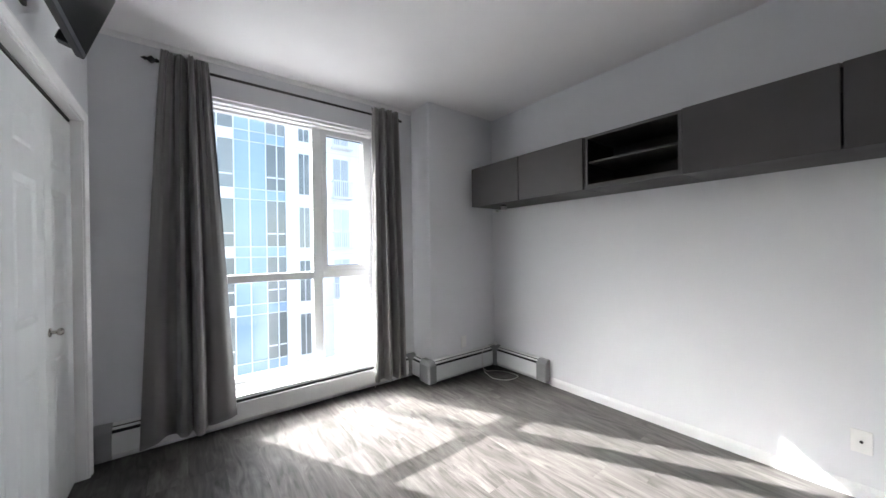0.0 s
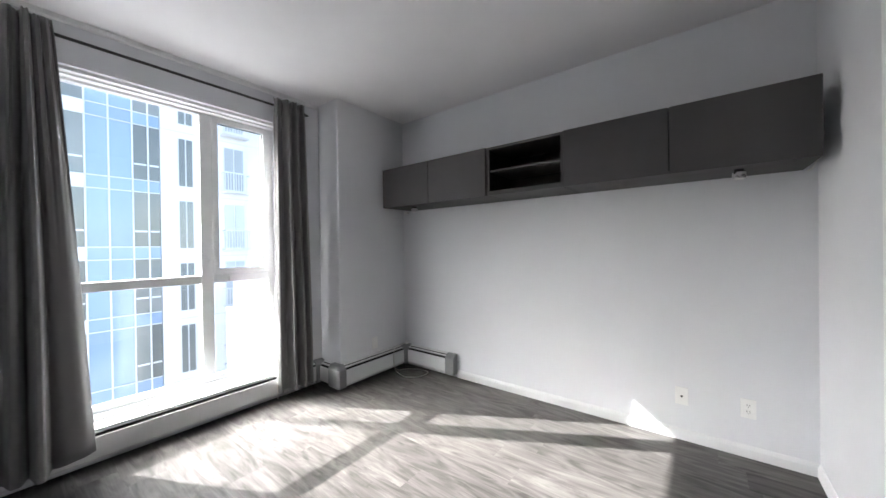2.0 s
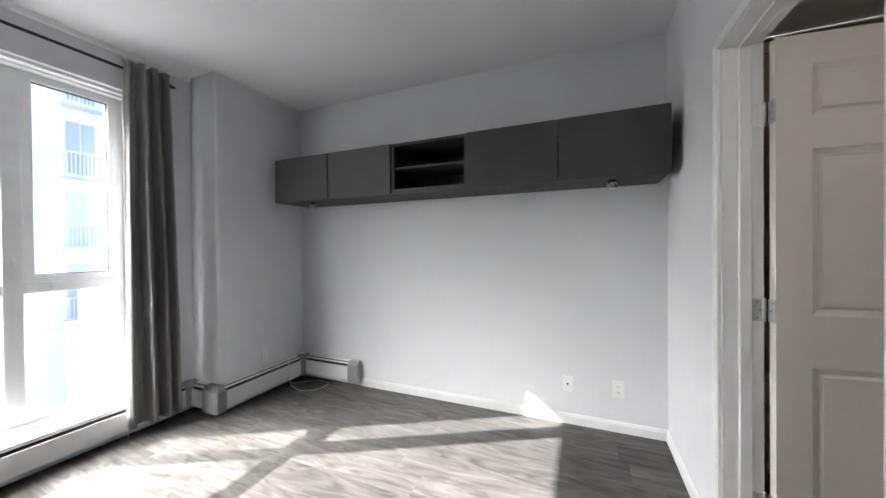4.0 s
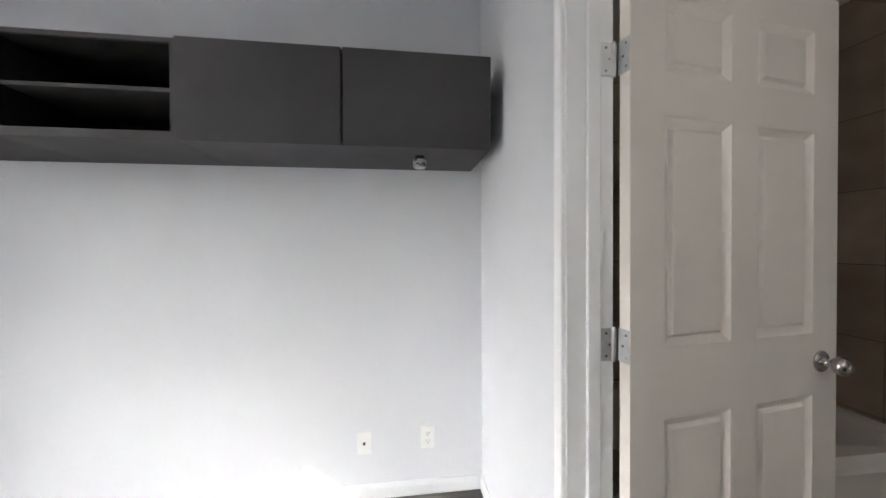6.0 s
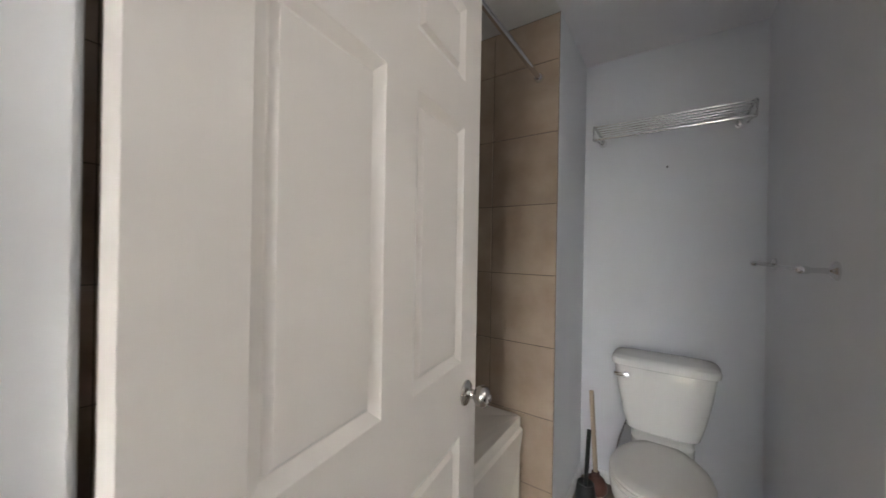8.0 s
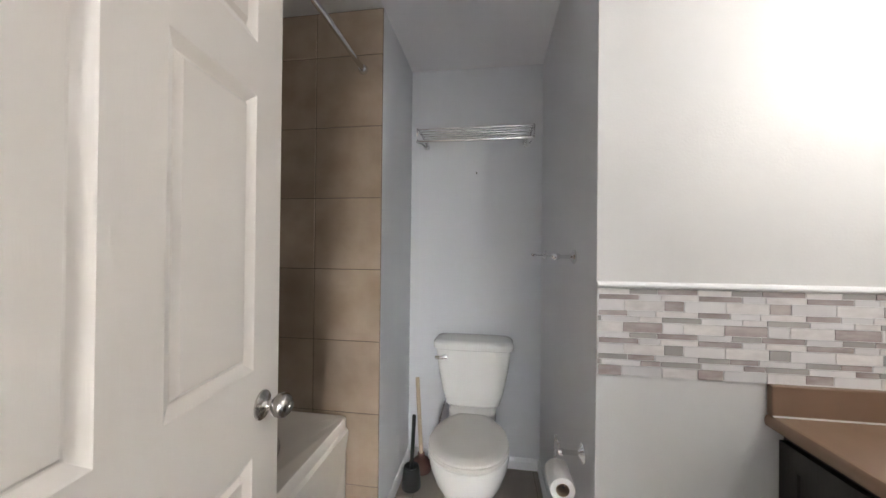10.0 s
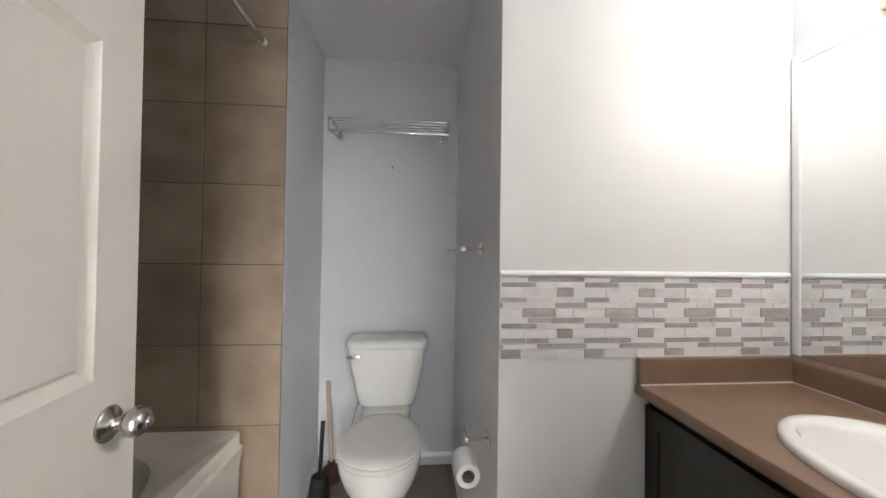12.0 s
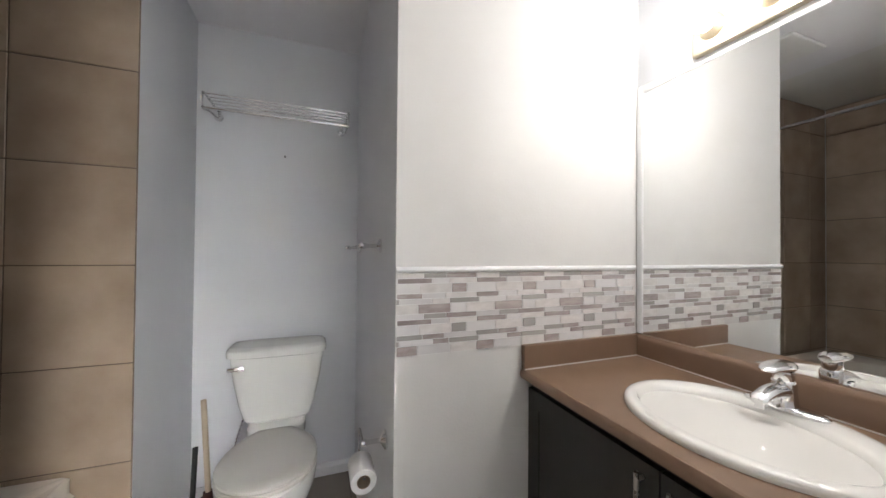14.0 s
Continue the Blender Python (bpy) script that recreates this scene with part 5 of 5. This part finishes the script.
COLS = ((-2.2, -1.48, "w"), (-1.48, -0.755, "w"), (-0.755, -0.03, "b"), (-0.03, 0.75, "b"), (0.75, 1.30, "w"), (1.30, 1.75, "w"))
meshes = {}
for fl in range(-4, 4):
    zf = 0.98 + 3.1 * fl
    for cx0, cx1, sort in COLS:
        key = (round(cx1 - cx0, 3), sort)
        for nm, z0, z1 in (("spandrel", zf, zf + 0.52), ("window_pane", zf + 0.56, zf + 3.06)):
            blue = sort == "b" or (nm == "spandrel" and cx0 > 0)
            mk = (key, nm, blue)
            if mk not in meshes:
                meshes[mk] = shared_box(nm, cx1 - cx0 - 0.06, z1 - z0, 0.08, BLUE if blue else (FACADE if nm == "spandrel" else DARK_GLASS))
            piece(nm, meshes[mk], (cx0 / 2 + cx1 / 2, FACE_Y + 0.05, (z0 + z1) / 2), tower)
        part("mullion", boxes((cx0 - 0.03, cx0 + 0.03, FACE_Y - 0.03, FACE_Y + 0.10, zf, zf + 3.1)), FACADE_MULLION, tower)
        if sort == "w" and cx0 > -1.5:
            part("mullion", boxes((cx0 + 0.06, cx1 - 0.06, FACE_Y - 0.01, FACE_Y + 0.02, zf + 1.22, zf + 1.30)), FACADE_MULLION, tower)
    part("mullion", boxes((-2.2, 1.75, FACE_Y - 0.03, FACE_Y + 0.10, zf - 0.04, zf)), FACADE_MULLION, tower)
    part("mullion", boxes((-2.2, 1.75, FACE_Y - 0.03, FACE_Y + 0.10, zf + 0.52, zf + 0.56)), FACADE_MULLION, tower)
    for wx0, wx1 in ((2.47, 3.02), (4.48, 5.40), (6.6, 7.5), (9.0, 9.9)):
        wn_ = part("window", boxes((wx0 - 0.05, wx1 + 0.05, FACE_Y - 0.03, FACE_Y - 0.001, zf + 0.42, zf + 2.85)), FACADE_MULLION, tower)
        # panes past x = 4 take the colour with the painted sky reflection
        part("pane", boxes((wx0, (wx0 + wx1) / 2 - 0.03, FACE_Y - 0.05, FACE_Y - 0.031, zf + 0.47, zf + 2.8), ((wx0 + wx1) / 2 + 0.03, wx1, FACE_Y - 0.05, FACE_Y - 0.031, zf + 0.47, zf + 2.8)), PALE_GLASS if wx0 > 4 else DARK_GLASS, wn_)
    part("band", boxes((1.75, 22, FACE_Y - 0.02, FACE_Y - 0.001, zf + 0.02, zf + 0.08)), FACADE_MULLION, tower)
    rl = [(4.3, 5.6, FACE_Y - 0.62, FACE_Y - 0.58, zf + 1.36, zf + 1.42), (4.3, 5.6, FACE_Y - 0.62, FACE_Y - 0.58, zf + 0.40, zf + 0.45)]
    rl += [(4.3 + 0.13 * k, 4.33 + 0.13 * k, FACE_Y - 0.615, FACE_Y - 0.585, zf + 0.45, zf + 1.36) for k in range(11)]
    rl += [(4.3, 4.34, FACE_Y - 0.58, FACE_Y - 0.051, zf + 1.36, zf + 1.42), (5.56, 5.6, FACE_Y - 0.58, FACE_Y - 0.051, zf + 1.36, zf + 1.42), (4.3, 5.6, FACE_Y - 0.58, FACE_Y - 0.051, zf + 0.34, zf + 0.40)]
    part("balcony", boxes(*rl), FACADE_MULLION, tower, "slim metal balcony")

# ---- wall tiles, floor tiles and planks ----
tile_meshes = {}


def tile_at(parent, x0, x1, y0, y1, z0, z1, mat, name="tile"):
    dims = (round(x1 - x0, 4), round(y1 - y0, 4), round(z1 - z0, 4), mat.name)
    if min(dims[:3]) <= 0.001:
        return
    if dims not in tile_meshes:
        d = 0.0 if name == "plank" else 0.0016
        bm = box(-dims[0] / 2, dims[0] / 2, -dims[1] / 2, dims[1] / 2, -dims[2] / 2, dims[2] / 2, min(d, min(dims[:3]) * 0.3))
        data = bpy.data.meshes.new(name)
        bm.to_mesh(data)
        bm.free()
        data.materials.append(mat)
        tile_meshes[dims] = data
    piece(name, tile_meshes[dims], ((x0 + x1) / 2, (y0 + y1) / 2, (z0 + z1) / 2), parent)


ROWS_Z = [0.0, 0.2085, 0.544, 0.8795, 1.215, 1.5505, 1.886, 2.2215, 2.434]
G = 0.0022
wall_end = structure("tiled_wall_end", boxes((ALC_L + 0.0005, -0.001, TUB_END - 0.0078, TUB_END - 0.0045, 0, 2.4375)), GROUT, "beige stone-look tiled wall at the tub's end")
wall_side = structure("tiled_wall_side", boxes((-0.0045, -0.0006, TUB_END + 0.0005, BATH_N - 0.009, 0, 2.4375)), GROUT, "beige stone-look tiled wall along the tub")
wall_near = structure("tiled_wall_near", boxes((-0.86, -0.009, BATH_N - 0.0045, BATH_N - 0.0006, 0, 2.4375)), GROUT, "beige stone-look tiled wall beside the door")
for z0, z1 in zip(ROWS_Z, ROWS_Z[1:]):
    for xa, xb in ((ALC_L + 0.001, -0.568), (-0.568, -0.2325), (-0.2325, -0.0095)):
        tile_at(wall_end, xa + G, xb - G, TUB_END - 0.0045, TUB_END, z0 + G, z1 - G, TILE)
    ya = TUB_END + 0.001
    while ya < BATH_N - 0.02:
        yb = min(ya + 0.3355, BATH_N - 0.009)
        tile_at(wall_side, -0.009, -0.0045, ya + G, yb - G, z0 + G, z1 - G, TILE)
        ya += 0.3355
    for xa, xb in ((-0.858, -0.684), (-0.684, -0.3465), (-0.3465, -0.0095)):
        tile_at(wall_near, xa + G, xb - G, BATH_N - 0.009, BATH_N - 0.0045, z0 + G, z1 - G, TILE)

xa = VAN_X
while xa < -0.76:
    ya = BACK_Y
    while ya < SOUTH_Y - 0.07:
        tile_at(floor_bath, xa + G, min(xa + 0.33, -0.752) - G, ya + G, min(ya + 0.33, SOUTH_Y - 0.061) - G, -0.006, 0.0, BATH_FLOOR)
        ya += 0.33
    xa += 0.33
tagged(part("threshold", box(DL + 0.02, DR - 0.02, SOUTH_Y - 0.082, SOUTH_Y - 0.042, 0.0003, 0.007, 0.003), NICKEL), "thin metal threshold strip in the doorway", "threshold", kind="structure")

PW, PL = 0.1805, 1.22
rng = random.Random(5)
col_i, xa = 0, -0.0005
while xa > WEST_X - 0.12:
    xb = max(xa - PW, WEST_X - 0.12)
    ya = SOUTH_Y - 0.055 - rng.uniform(0.1, 1.1)
    while ya < WIN_Y - 0.001:
        y_lo, y_hi = max(ya, SOUTH_Y - 0.059), min(ya + PL, WIN_Y - 0.001)
        if y_hi - y_lo > 0.03:
            tile_at(floor_bed, xb + 0.0002, xa - 0.0002, round(y_lo, 3) + 0.0002, round(y_hi, 3) - 0.0002, -0.005, 0.0, PLANK, "plank")
        ya += PL
    xa -= PW
